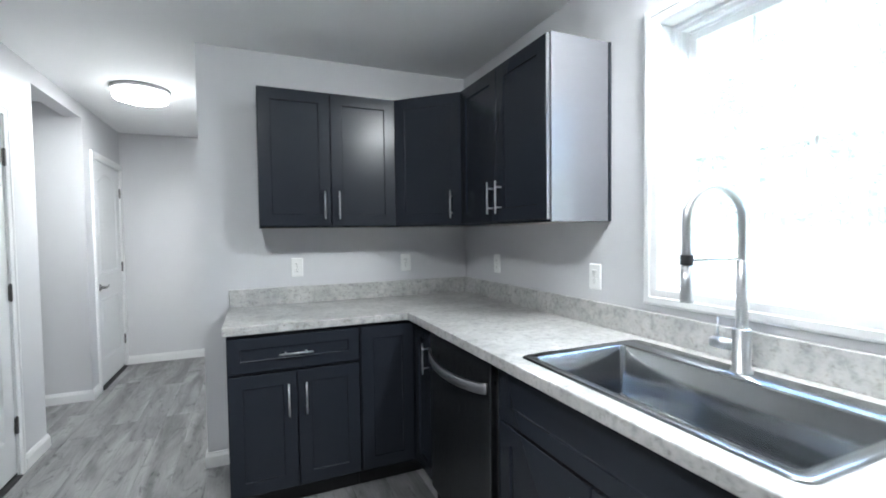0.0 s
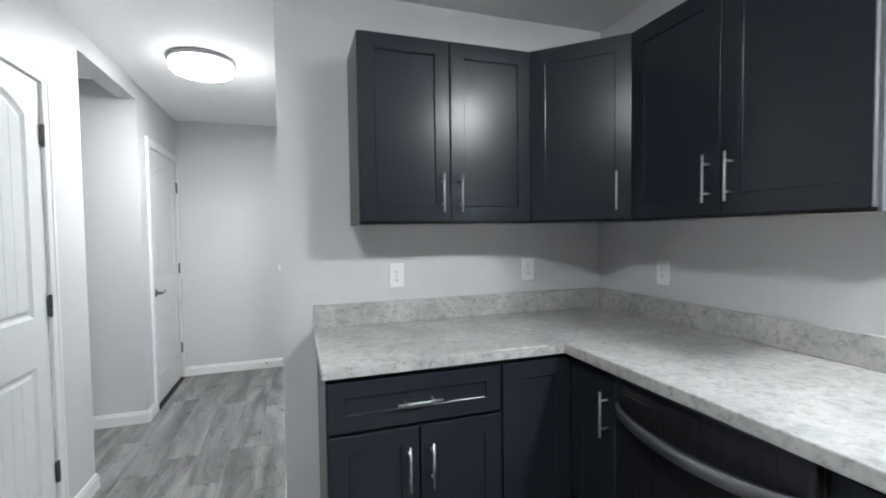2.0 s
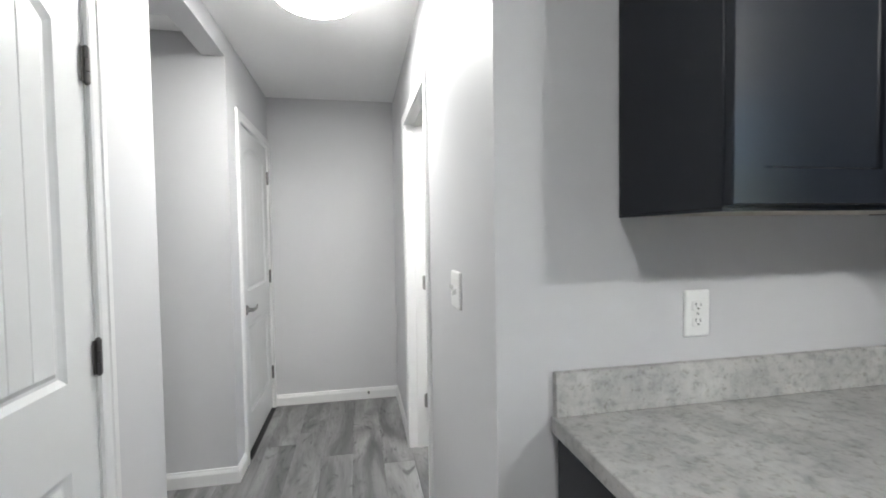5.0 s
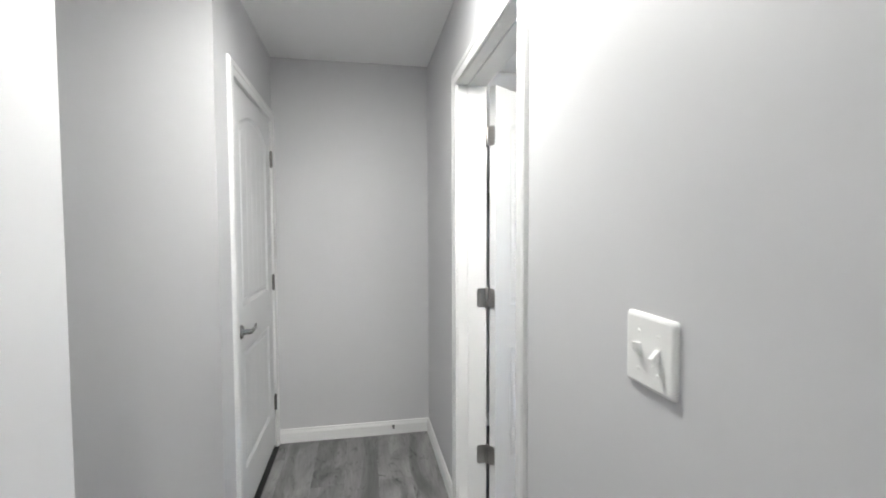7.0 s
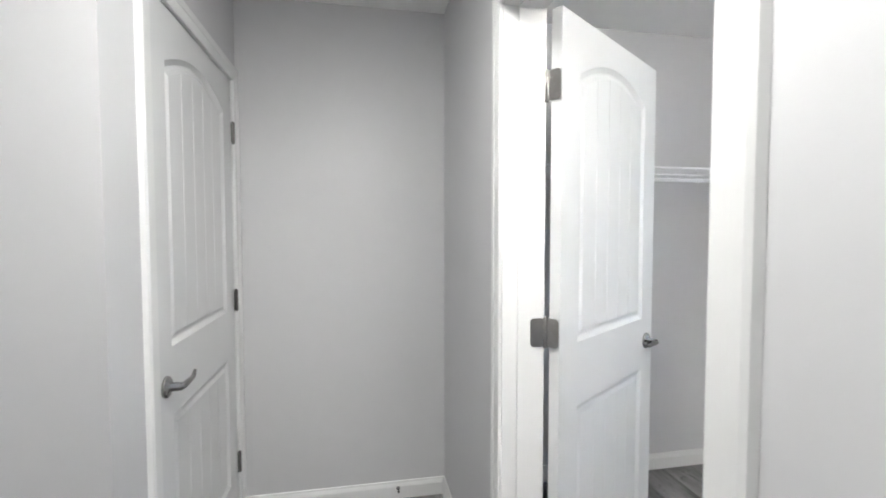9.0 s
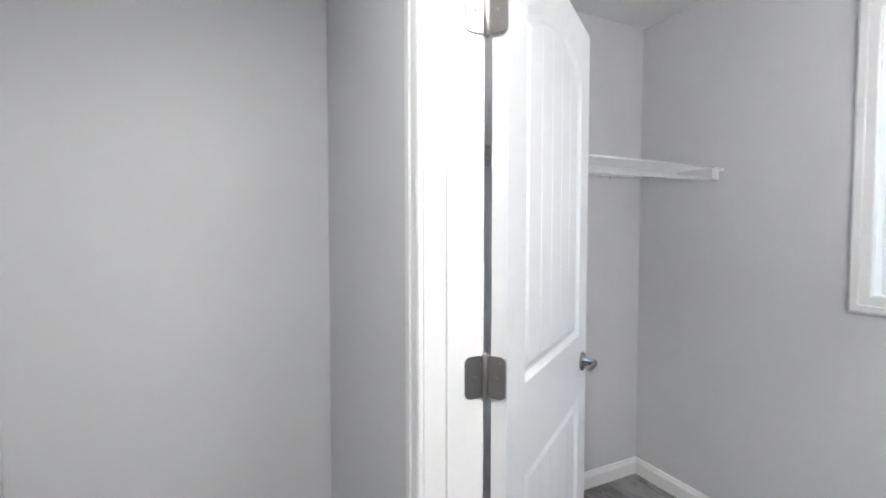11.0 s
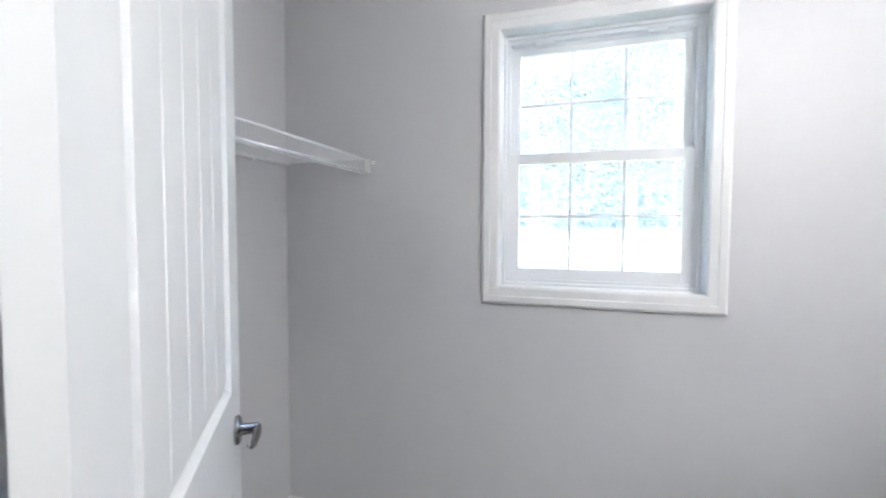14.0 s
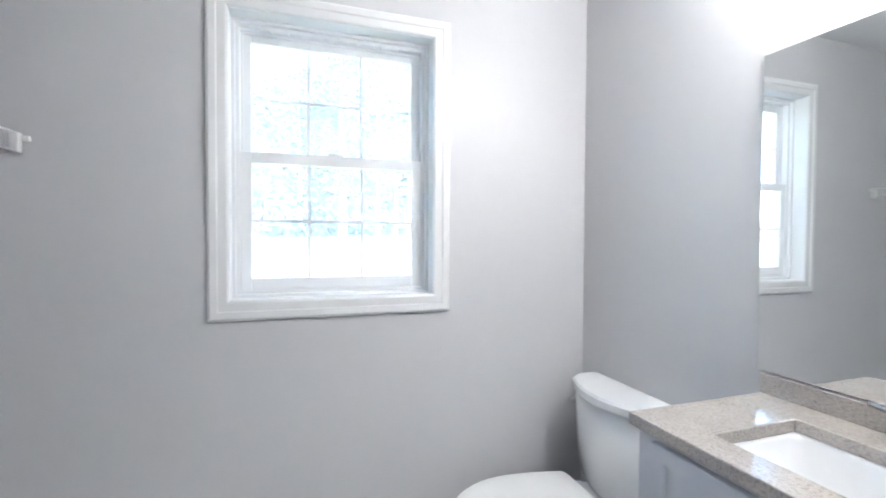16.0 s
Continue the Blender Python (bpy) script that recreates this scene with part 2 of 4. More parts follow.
def thing(name, at, label, category, group="", kind=""):
    e = new(name)
    e.empty_display_size = 0.1
    e.matrix_basis = at
    return tagged(e, label, category, group, kind)


def box(bm, x0, x1, y0, y1, z0, z1):
    v = [bm.verts.new((x, y, z)) for x in (x0, x1) for y in (y0, y1) for z in (z0, z1)]
    for q in ((0, 1, 3, 2), (4, 6, 7, 5), (0, 4, 5, 1), (2, 3, 7, 6), (0, 2, 6, 4), (1, 5, 7, 3)):
        bm.faces.new([v[k] for k in q])
    return bm


def boxes(*dims, bevel=0.0):
    bm = bmesh.new()
    for d in dims:
        box(bm, *d)
    if bevel:
        bmesh.ops.bevel(bm, geom=bm.edges[:], offset=bevel, segments=2, affect="EDGES", profile=0.5)
    return bm


def loft(loops, close=True, cap0=True, cap1=True, bm=None):
    """Skin a row of equal loops of points."""
    bm = bm or bmesh.new()
    rows = [[bm.verts.new(p) for p in loop] for loop in loops]
    n = len(rows[0])
    for a, b in zip(rows, rows[1:]):
        for i in range(n if close else n - 1):
            j = (i + 1) % n
            bm.faces.new((a[i], a[j], b[j], b[i]))
    if cap0:
        bm.faces.new(rows[0])
    if cap1:
        bm.faces.new(rows[-1])
    return bm


def ring(c, r, n, axis="z", sx=1.0, sy=1.0):
    out = []
    for i in range(n):
        a = 2 * math.pi * i / n
        u, w = r * sx * math.cos(a), r * sy * math.sin(a)
        out.append({"z": (c[0] + u, c[1] + w, c[2]), "y": (c[0] + u, c[1], c[2] + w), "x": (c[0], c[1] + u, c[2] + w)}[axis])
    return out


def turned(profile, c=(0, 0, 0), n=24, axis="z", bm=None):
    """A turned solid: rows of (radius, distance along the axis)."""
    k = {"x": 0, "y": 1, "z": 2}[axis]
    loops = []
    for r, d in profile:
        p = list(c)
        p[k] += d
        loops.append(ring(p, max(r, 1e-4), n, axis))
    return loft(loops, bm=bm)


def tube(points, radius, n=10, bm=None):
    """A round rod along a row of points; radius may be a list."""
    pts = [Vector(p) for p in points]
    loops, up = [], None
    for i, p in enumerate(pts):
        d = (pts[min(i + 1, len(pts) - 1)] - pts[max(i - 1, 0)]).normalized()
        if up is None:
            up = d.orthogonal().normalized()
        up = (up - d * up.dot(d)).normalized()
        side = d.cross(up)
        r = radius[i] if isinstance(radius, (list, tuple)) else radius
        loops.append([p + (up * math.cos(2 * math.pi * k / n) + side * math.sin(2 * math.pi * k / n)) * r for k in range(n)])
    return loft(loops, bm=bm)


def rrect(x0, x1, y0, y1, r, z, n=6):
    out = []
    for cx, cy, a0 in ((x1 - r, y1 - r, 0), (x0 + r, y1 - r, 90), (x0 + r, y0 + r, 180), (x1 - r, y0 + r, 270)):
        for k in range(n + 1):
            a = radians(a0 + 90 * k / n)
            out.append((cx + r * math.cos(a), cy + r * math.sin(a), z))
    return out


def prism(outline, h0, h1, axis="z"):
    """An outline of (u, v) pushed from h0 to h1 along an axis."""
    def p(u, v, h):
        return {"z": (u, v, h), "y": (u, h, v), "x": (h, u, v)}[axis]
    return loft([[p(u, v, h0) for u, v in outline], [p(u, v, h1) for u, v in outline]])


def slab_cells(xs, ys, solid, z0, z1):
    """A slab made of cells, with outer faces only."""
    bm = bmesh.new()
    made = {}

    def v(i, j, k):
        if (i, j, k) not in made:
            made[i, j, k] = bm.verts.new((xs[i], ys[j], (z0, z1)[k]))
        return made[i, j, k]
    nx, ny = len(xs) - 1, len(ys) - 1

    def full(i, j):
        return 0 <= i < nx and 0 <= j < ny and solid(0.5 * (xs[i] + xs[i + 1]), 0.5 * (ys[j] + ys[j + 1]))
    for i in range(nx):
        for j in range(ny):
            if not full(i, j):
                continue
            bm.faces.new((v(i, j, 1), v(i + 1, j, 1), v(i + 1, j + 1, 1), v(i, j + 1, 1)))
            bm.faces.new((v(i, j, 0), v(i, j + 1, 0), v(i + 1, j + 1, 0), v(i + 1, j, 0)))
            for di, dj, a, b in ((-1, 0, (i, j), (i, j + 1)), (1, 0, (i + 1, j), (i + 1, j + 1)), (0, -1, (i, j), (i + 1, j)), (0, 1, (i, j + 1), (i + 1, j + 1))):
                if not full(i + di, j + dj):
                    bm.faces.new((v(*a, 0), v(*b, 0), v(*b, 1), v(*a, 1)))
    return bm


def bevelled(ob, width, segments=2):
    mod = ob.modifiers.new("bevel", "BEVEL")
    mod.width, mod.segments, mod.limit_method, mod.angle_limit = width, segments, "ANGLE", radians(40)
    return ob


# ---- plan ----
WEST, EAST, NORTH = -1.14, 1.53, 5.677        # hall's west face, outside wall's inner face, far wall
HALL_E = -0.158                               # hall's east face
KIT_N, BATH_S, BATH_W = 2.955, 3.270, -0.03
CEILING, LOW = 2.44, 2.325
OUT_W, OUT_S, OUT_E, OUT_N = -3.55, -2.85, 1.68, 5.83
OPENING = (3.680, 4.575)                      # opening in the hall's west wall, along y
CLOSET = (2.656, 3.294)                       # slabs of the two closed doors, along y
HALLD = (4.812, 5.606)
BATHD = (3.935, 4.746)
DOOR_H = 2.03
WIN_Z = (1.127, 2.112)
WIN_KITCHEN, WIN_BATH, WIN_W = 0.932, 4.328, 0.72


def wall_along_y(name, x0, x1, y0, y1, holes, label, top=CEILING):
    """A wall along y, one closed shell; holes: rows of (from, to, bottom, top)."""
    ys = sorted({y0, y1, *(v for h in holes for v in h[:2])})
    zs = sorted({0, top, *(v for h in holes for v in h[2:])})
    bm = slab_cells(ys, zs, lambda y, z: not any(a < y < b and lo < z < hi for a, b, lo, hi in holes), x0, x1)
    for v in bm.verts:
        v.co = (v.co.z, v.co.x, v.co.y)
    return tagged(part(name, bm, WALL), label, "wall", kind="structure")


def plain_wall(name, *d, label="painted grey drywall wall"):
    return tagged(part(name, boxes(d), WALL), label, "wall", kind="structure")


J = 0.018
wall_along_y("wall_hall_west", WEST - 0.115, WEST, 2.3, NORTH, [
    (CLOSET[0] - J - 0.003, CLOSET[1] + J + 0.003, 0, DOOR_H + J + 0.006), (*OPENING, 0, LOW),
    (HALLD[0] - J - 0.003, HALLD[1] + J + 0.003, 0, DOOR_H + J + 0.006)], "light grey hall wall with two doors and an opening")
wall_along_y("wall_hall_east", HALL_E, BATH_W, BATH_S, NORTH, [(BATHD[0] - J, BATHD[1] + J, 0, DOOR_H + J)], "light grey hall wall with a bathroom doorway")
wall_along_y("wall_east", EAST, OUT_E, OUT_S + 0.13, NORTH, [(c - WIN_W / 2 - 0.02, c + WIN_W / 2 + 0.02, WIN_Z[0] - 0.02, WIN_Z[1] + 0.02) for c in (WIN_KITCHEN, WIN_BATH)],
             "grey outside wall with two white windows")
plain_wall("wall_kitchen_north", HALL_E, EAST, KIT_N, BATH_S, 0, CEILING, label="grey kitchen wall behind the dark cabinets")
plain_wall("wall_north", OUT_W, OUT_E, NORTH, OUT_N, 0, CEILING, label="light grey wall at the end of the hall")
plain_wall("wall_south", OUT_W, OUT_E, OUT_S, OUT_S + 0.13, 0, CEILING)
plain_wall("wall_west", OUT_W, OUT_W + 0.13, OUT_S + 0.13, NORTH, 0, CEILING)
plain_wall("wall_closet_south", OUT_W + 0.13, WEST - 0.115, 2.3, 2.415, 0, CEILING)
plain_wall("wall_opening_north", -2.6, WEST - 0.115, OPENING[1], OPENING[1] + 0.115, 0, CEILING, label="light grey wall beside the hall opening")
plain_wall("wall_opening_south", -2.6, WEST - 0.115, OPENING[0] - 0.115, OPENING[0], 0, CEILING)
plain_wall("wall_opening_west", -2.715, -2.6, OPENING[0] - 0.115, OPENING[1] + 0.115, 0, CEILING)
plain_wall("ceiling_drop", -2.6, WEST - 0.115, OPENING[0], 4.15, LOW, CEILING, label="lowered grey ceiling inside the hall opening")
ceiling = tagged(part("ceiling", boxes((OUT_W, OUT_E, OUT_S, OUT_N, CEILING, CEILING + 0.15)), CEIL), "flat matt white painted ceiling", "ceiling", kind="structure")
floor = tagged(part("floor", boxes((OUT_W, OUT_E, OUT_S, OUT_N, -0.16, -0.006)), KICK), "grey wood-look vinyl plank floor", "floor", kind="structure")

# ---- trim ----
BASE = [(0.0, 0.0), (0.0, 0.014), (0.062, 0.014), (0.070, 0.011), (0.078, 0.0075), (0.086, 0.006), (0.088, 0.0)]  # height, proud


def baseboard(p0, p1, n, m0=0, m1=0):
    """A board from p0 to p1 along a wall whose face looks along n; m0, m1: mitres, +1 at an outer corner, -1 at an inner one."""
    a, b, n = Vector((*p0, 0)), Vector((*p1, 0)), Vector((*n, 0))
    d = (b - a).normalized()
    rows = [[a + n * w - d * (w * m0) + Vector((0, 0, h)) for h, w in BASE], [b + n * w + d * (w * m1) + Vector((0, 0, h)) for h, w in BASE]]
    return tagged(part("baseboard", loft(rows), TRIM), "white moulded baseboard along the wall", "baseboard", kind="structure")


CASE = [(0.002, 0.0), (0.002, 0.009), (0.008, 0.012), (0.034, 0.013), (0.038, 0.0165), (0.058, 0.0165), (0.066, 0.012), (0.070, 0.0)]  # outward, proud


def casing(f, u0, u1, v1, v0=None):
    """Mitred casing round an opening: f maps along, up, proud to the world. With v0 it goes all round."""
    bm = bmesh.new()
    if v0 is None:
        loops = [[f(u0 - o, 0, d) for o, d in CASE], [f(u0 - o, v1 + o, d) for o, d in CASE], [f(u1 + o, v1 + o, d) for o, d in CASE], [f(u1 + o, 0, d) for o, d in CASE]]
        return loft(loops, bm=bm)
    loops = [[f(u0 - o, v0 - o, d) for o, d in CASE], [f(u0 - o, v1 + o, d) for o, d in CASE], [f(u1 + o, v1 + o, d) for o, d in CASE], [f(u1 + o, v0 - o, d) for o, d in CASE]]
    return loft(loops + loops[:1], cap0=False, cap1=False, bm=bm)


baseboard((WEST, 2.3), (WEST, CLOSET[0] - 0.078), (1, 0), 1)
baseboard((WEST, CLOSET[1] + 0.078), (WEST, OPENING[0]), (1, 0), 0, 1)
baseboard((WEST, OPENING[1]), (WEST, HALLD[0] - 0.078), (1, 0), 1)
baseboard((WEST, OPENING[1]), (-2.6, OPENING[1]), (0, -1), 1, -1)
baseboard((WEST, NORTH), (HALL_E, NORTH), (0, -1), -1, -1)
baseboard((HALL_E, NORTH), (HALL_E, BATHD[1] + 0.078), (-1, 0), -1)
baseboard((HALL_E, BATHD[0] - 0.078), (HALL_E, KIT_N), (-1, 0), 0, 1)
baseboard((HALL_E, KIT_N), (-0.016, KIT_N), (0, -1), 1)
baseboard((BATH_W, NORTH), (EAST, NORTH), (0, -1), -1, -1)
baseboard((EAST, NORTH), (EAST, BATH_S), (-1, 0), -1, -1)
baseboard((EAST, BATH_S), (0.75, BATH_S), (0, 1), -1)
baseboard((BATH_W, BATHD[1] + 0.078), (BATH_W, NORTH), (1, 0), 0, -1)
stop = thing("door_stop", pose(-0.40, NORTH - 0.012, 0.055), "small screw-in door stop on the baseboard", "door stop")
part("base_disc", turned([(0.010, 0), (0.010, -0.004), (0.004, -0.006)], n=14, axis="y"), STEEL, stop)
part("peg", turned([(0.0035, -0.005), (0.0035, -0.03), (0.006, -0.031), (0.006, -0.036), (0.001, -0.038)], n=12, axis="y"), SLOT, stop)

# ---- doors ----


def arch_top(u, u0, u1, side, rise):
    """Height of the panel's arched top at u."""
    s = (u - u0) / (u1 - u0)
    return side + rise * (math.sin(math.pi * min(max(s, 0), 1)) ** 0.9)


def panel_skin(bm, u0, u1, v0, v1, rise, f):
    """A moulded sunk panel with upright board grooves; f maps along, up, depth."""
    n = 14

    def loop(i, d):
        a, b, lo = u0 + i, u1 - i, v0 + i
        pts = [(a, lo), (b, lo)]
        for k in range(n + 1):
            u = b + (a - b) * k / n
            pts.append((u, arch_top(u, a, b, v1 - i, rise) if rise else v1 - i))
        return [f(u, v, d) for u, v in pts]
    loft([loop(0, 0), loop(0.006, -0.004), (loop(0.016, -0.0095)), loop(0.024, -0.0095), loop(0.036, -0.004)], cap0=False, cap1=False, bm=bm)
    a, b, lo, i = u0 + 0.036, u1 - 0.036, v0 + 0.036, 0.036
    boards = 5
    for k in range(boards):
        p, q = a + (b - a) * k / boards, a + (b - a) * (k + 1) / boards
        g = 0.003
        p2, q2 = (p if k == 0 else p + g), (q if k == boards - 1 else q - g)

        def t(u):
            return arch_top(u, a, b, v1 - i, rise) if rise else v1 - i
        us = [p2 + (q2 - p2) * s / 4 for s in range(5)]
        for ua, ub in zip(us, us[1:]):
            bm.faces.new([bm.verts.new(f(*c)) for c in ((ua, lo, -0.004), (ub, lo, -0.004), (ub, t(ub), -0.004), (ua, t(ua), -0.004))])
        if k:
            for ua, ub, da, db in ((p - g, p, -0.004, -0.0055), (p, p2, -0.0055, -0.004)):
                bm.faces.new([bm.verts.new(f(*c)) for c in ((ua, lo, da), (ub, lo, db), (ub, t(ub), db), (ua, t(ua), da))])


def slab_mesh(w, h, thick=0.035):
    """A two-panel arched door slab: x across from 0 to w, z up, its faces at y = 0 (front, looking along -y) and y = thick."""
    bm = bmesh.new()
    st, z = 0.112, (0.215, 0.775, 0.985, 1.838)
    rise = 0.072
    for side in (0, 1):
        def f(u, v, d, side=side):
            return (u, -d, v) if side == 0 else (u, thick + d, v)

        def quad(*c):
            bm.faces.new([bm.verts.new(f(u, v, 0)) for u, v in c])
        quad((0, 0), (st, 0), (st, h), (0, h))
        quad((w - st, 0), (w, 0), (w, h), (w - st, h))
        quad((st, 0), (w - st, 0), (w - st, z[0]), (st, z[0]))
        quad((st, z[1]), (w - st, z[1]), (w - st, z[2]), (st, z[2]))
        n = 14
        us = [st + (w - 2 * st) * k / n for k in range(n + 1)]
        for a, b in zip(us, us[1:]):
            quad((a, arch_top(a, st, w - st, z[3], rise)), (b, arch_top(b, st, w - st, z[3], rise)), (b, h), (a, h))
        panel_skin(bm, st, w - st, z[0], z[1], 0, f)
        panel_skin(bm, st, w - st, z[2], z[3], rise, f)
    for a, b in (((0, 0), (0, h)), ((0, h), (w, h)), ((w, h), (w, 0)), ((w, 0), (0, 0))):
        bm.faces.new([bm.verts.new(p) for p in ((a[0], 0, a[1]), (b[0], 0, b[1]), (b[0], thick, b[1]), (a[0], thick, a[1]))])
    bmesh.ops.remove_doubles(bm, verts=bm.verts, dist=1e-5)
    return bm


def lever(parent, at, way=1):
    """A lever handle on a round rose; its face looks along -y and the lever reaches along x, forwards or back."""
    part("rose", turned([(0.032, 0), (0.032, -0.006), (0.026, -0.011), (0.013, -0.013), (0.012, -0.045), (0.0, -0.047)], n=28, axis="y"), STEEL, parent, at=at, smooth=True)
    pts = [(way * u, v, z) for u, v, z in ((-0.006, -0.043, 0), (0.02, -0.046, 0.000), (0.05, -0.047, 0.002), (0.08, -0.045, 0.000), (0.098, -0.043, 0.005), (0.112, -0.041, 0.014))]
    part("lever", tube(pts, [0.010, 0.0100, 0.0085, 0.0075, 0.0065, 0.0045], 12), STEEL, parent, at=at, smooth=True)


HINGES = (0.297, 1.048, 1.80)


def knuckle_hinge(parent, x, y, z):
    """A closed butt hinge: the knuckle in three barrels and the slim edges of both leaves, seen from the hall."""
    bm = bmesh.new()
    for a, b in ((-0.046, -0.017), (-0.016, 0.016), (0.017, 0.046)):
        turned([(0.0070, a), (0.0078, a + 0.001), (0.0078, b - 0.001), (0.0070, b)], (x, y, z), 12, bm=bm)
    for e in (-1, 1):
        turned([(0.0045, 0.046 * e), (0.0060, 0.048 * e), (0.0020, 0.051 * e)], (x, y, z), 12, bm=bm)
    box(bm, x - 0.0055, x - 0.0020, y - 0.016, y - 0.004, z - 0.044, z + 0.044)
    box(bm, x - 0.0055, x - 0.0020, y + 0.004, y + 0.016, z - 0.044, z + 0.044)
    part("hinge", bm, HINGE_DIM_REFLECTION, parent, "nickel butt hinge, the dim hall's reflection in its colour")


def closed_door(name, y0, y1, label):
    """A shut door in the hall's west wall, hinged at its far side, opening into the hall."""
    top = thing(name, pose(WEST, y0, 0), label, "door", kind="structure")
    w = y1 - y0
    slab = part("slab", slab_mesh(w, DOOR_H - 0.028), DOOR, top, "white moulded two-panel arched slab", at=pose(-0.003, 0, 0.028, 0, 0, 90))
    jm = boxes((-0.113, -0.001, -0.003 - J, -0.003, 0, DOOR_H + 0.003), (-0.113, -0.001, w + 0.003, w + 0.003 + J, 0, DOOR_H + 0.003),
               (-0.113, -0.001, -0.003 - J, w + 0.003 + J, DOOR_H + 0.003, DOOR_H + 0.003 + J), (-0.07, -0.04, -0.003, 0.010, 0, DOOR_H + 0.003), (-0.07, -0.04, w - 0.010, w + 0.003, 0, DOOR_H + 0.003))
    part("jamb", jm, TRIM, top)
    part("casing", casing(lambda u, v, d: (d + 0.0005, u, v), -0.003, w + 0.003, DOOR_H + 0.003), TRIM, top)
    # black strip that fills the gap below the slab
    part("threshold", boxes((-0.10, 0.020, 0.0, w, 0.0005, 0.012), (-0.035, -0.004, 0.0, w, 0.0125, 0.0278)), BLACK, top, "black strip under the door")
    lever(top, pose(-0.003, 0.062, 0.905, 0, 0, 90))
    for z in HINGES:
        knuckle_hinge(top, 0.006, w + 0.0015, z)
    return top


closed_door("door_1", *CLOSET, "shut white two-panel arched door beside the kitchen")
closed_door("door_2", *HALLD, "shut white two-panel arched door at the hall's end")

doorway = thing("door_3", pose(BATH_W, BATHD[1], 0), "white two-panel arched bathroom door standing wide open", "door", kind="structure")
DW_W = BATHD[1] - BATHD[0]
jamb = boxes((-0.1275, 0.0, 0, J, 0, DOOR_H), (-0.1275, 0.0, -DW_W - J, -DW_W, 0, DOOR_H), (-0.1275, 0.0, -DW_W - J, J, DOOR_H, DOOR_H + J),
             (-0.080, -0.048, -0.007, 0.0, 0, DOOR_H - 0.007), (-0.080, -0.048, -DW_W, -DW_W + 0.007, 0, DOOR_H - 0.007), (-0.080, -0.048, -DW_W, 0.0, DOOR_H - 0.007, DOOR_H))
part("jamb", jamb, TRIM, doorway)
part("casing", casing(lambda u, v, d: (HALL_E - BATH_W - d - 0.0005, u, v), -DW_W, 0, DOOR_H), TRIM, doorway)
part("casing", casing(lambda u, v, d: (d + 0.0005, u, v), -DW_W, 0, DOOR_H), TRIM, doorway)
OPEN = 124.5
PIN = pose(0.011, -0.002, 0, 0, 0, OPEN)
slab = part("slab", slab_mesh(0.759, DOOR_H - 0.022), DOOR, doorway, "white moulded two-panel arched slab", at=PIN @ pose(-0.046, -0.008, 0.018, 0, 0, -90))
for z in HINGES:
    out = [p[:2] for p in rrect(-0.046, 0.0, -0.045, 0.045, 0.013, 0, 4)]
    jl = prism([(u - 0.001, v) for u, v in out], -0.0032, -0.0008, "y")
    for u, v in ((-0.034, 0.03), (-0.024, 0.0), (-0.034, -0.03)):
        turned([(0.0042, -0.0036), (0.003, -0.0046), (0.0005, -0.0042)], (u, 0, v), 10, "y", jl)
    h1 = part("hinge", jl, HINGE, doorway, "brushed nickel butt hinge", at=pose(0.010, 0.0, z))
    dl = prism([(u - 0.001, v) for u, v in out], -0.0012, 0.0012, "y")
    for u, v in ((-0.034, 0.03), (-0.024, 0.0), (-0.034, -0.03)):
        turned([(0.0042, 0.0014), (0.003, 0.0026), (0.0005, 0.0022)], (u, 0, v), 10, "y", dl)
    part("leaf", dl, HINGE, h1, at=pose(0.001, -0.002, 0, 0, 0, OPEN))
    part("knuckle", turned([(0.004, -0.049), (0.0066, -0.046), (0.0066, 0.046), (0.004, 0.049)], n=14), HINGE, h1, at=pose(0.001, -0.004, 0), smooth=True)
lever(doorway, PIN @ pose(-0.046, -0.70, 0.905, 0, 0, -90), -1)
lever(doorway, PIN @ pose(-0.011, -0.70, 0.905, 0, 0, 90))
part("latch_plate", boxes((-0.040, -0.017, -0.7685, -0.767, 0.877, 0.933)), HINGE, doorway, at=PIN)

# ---- windows ----


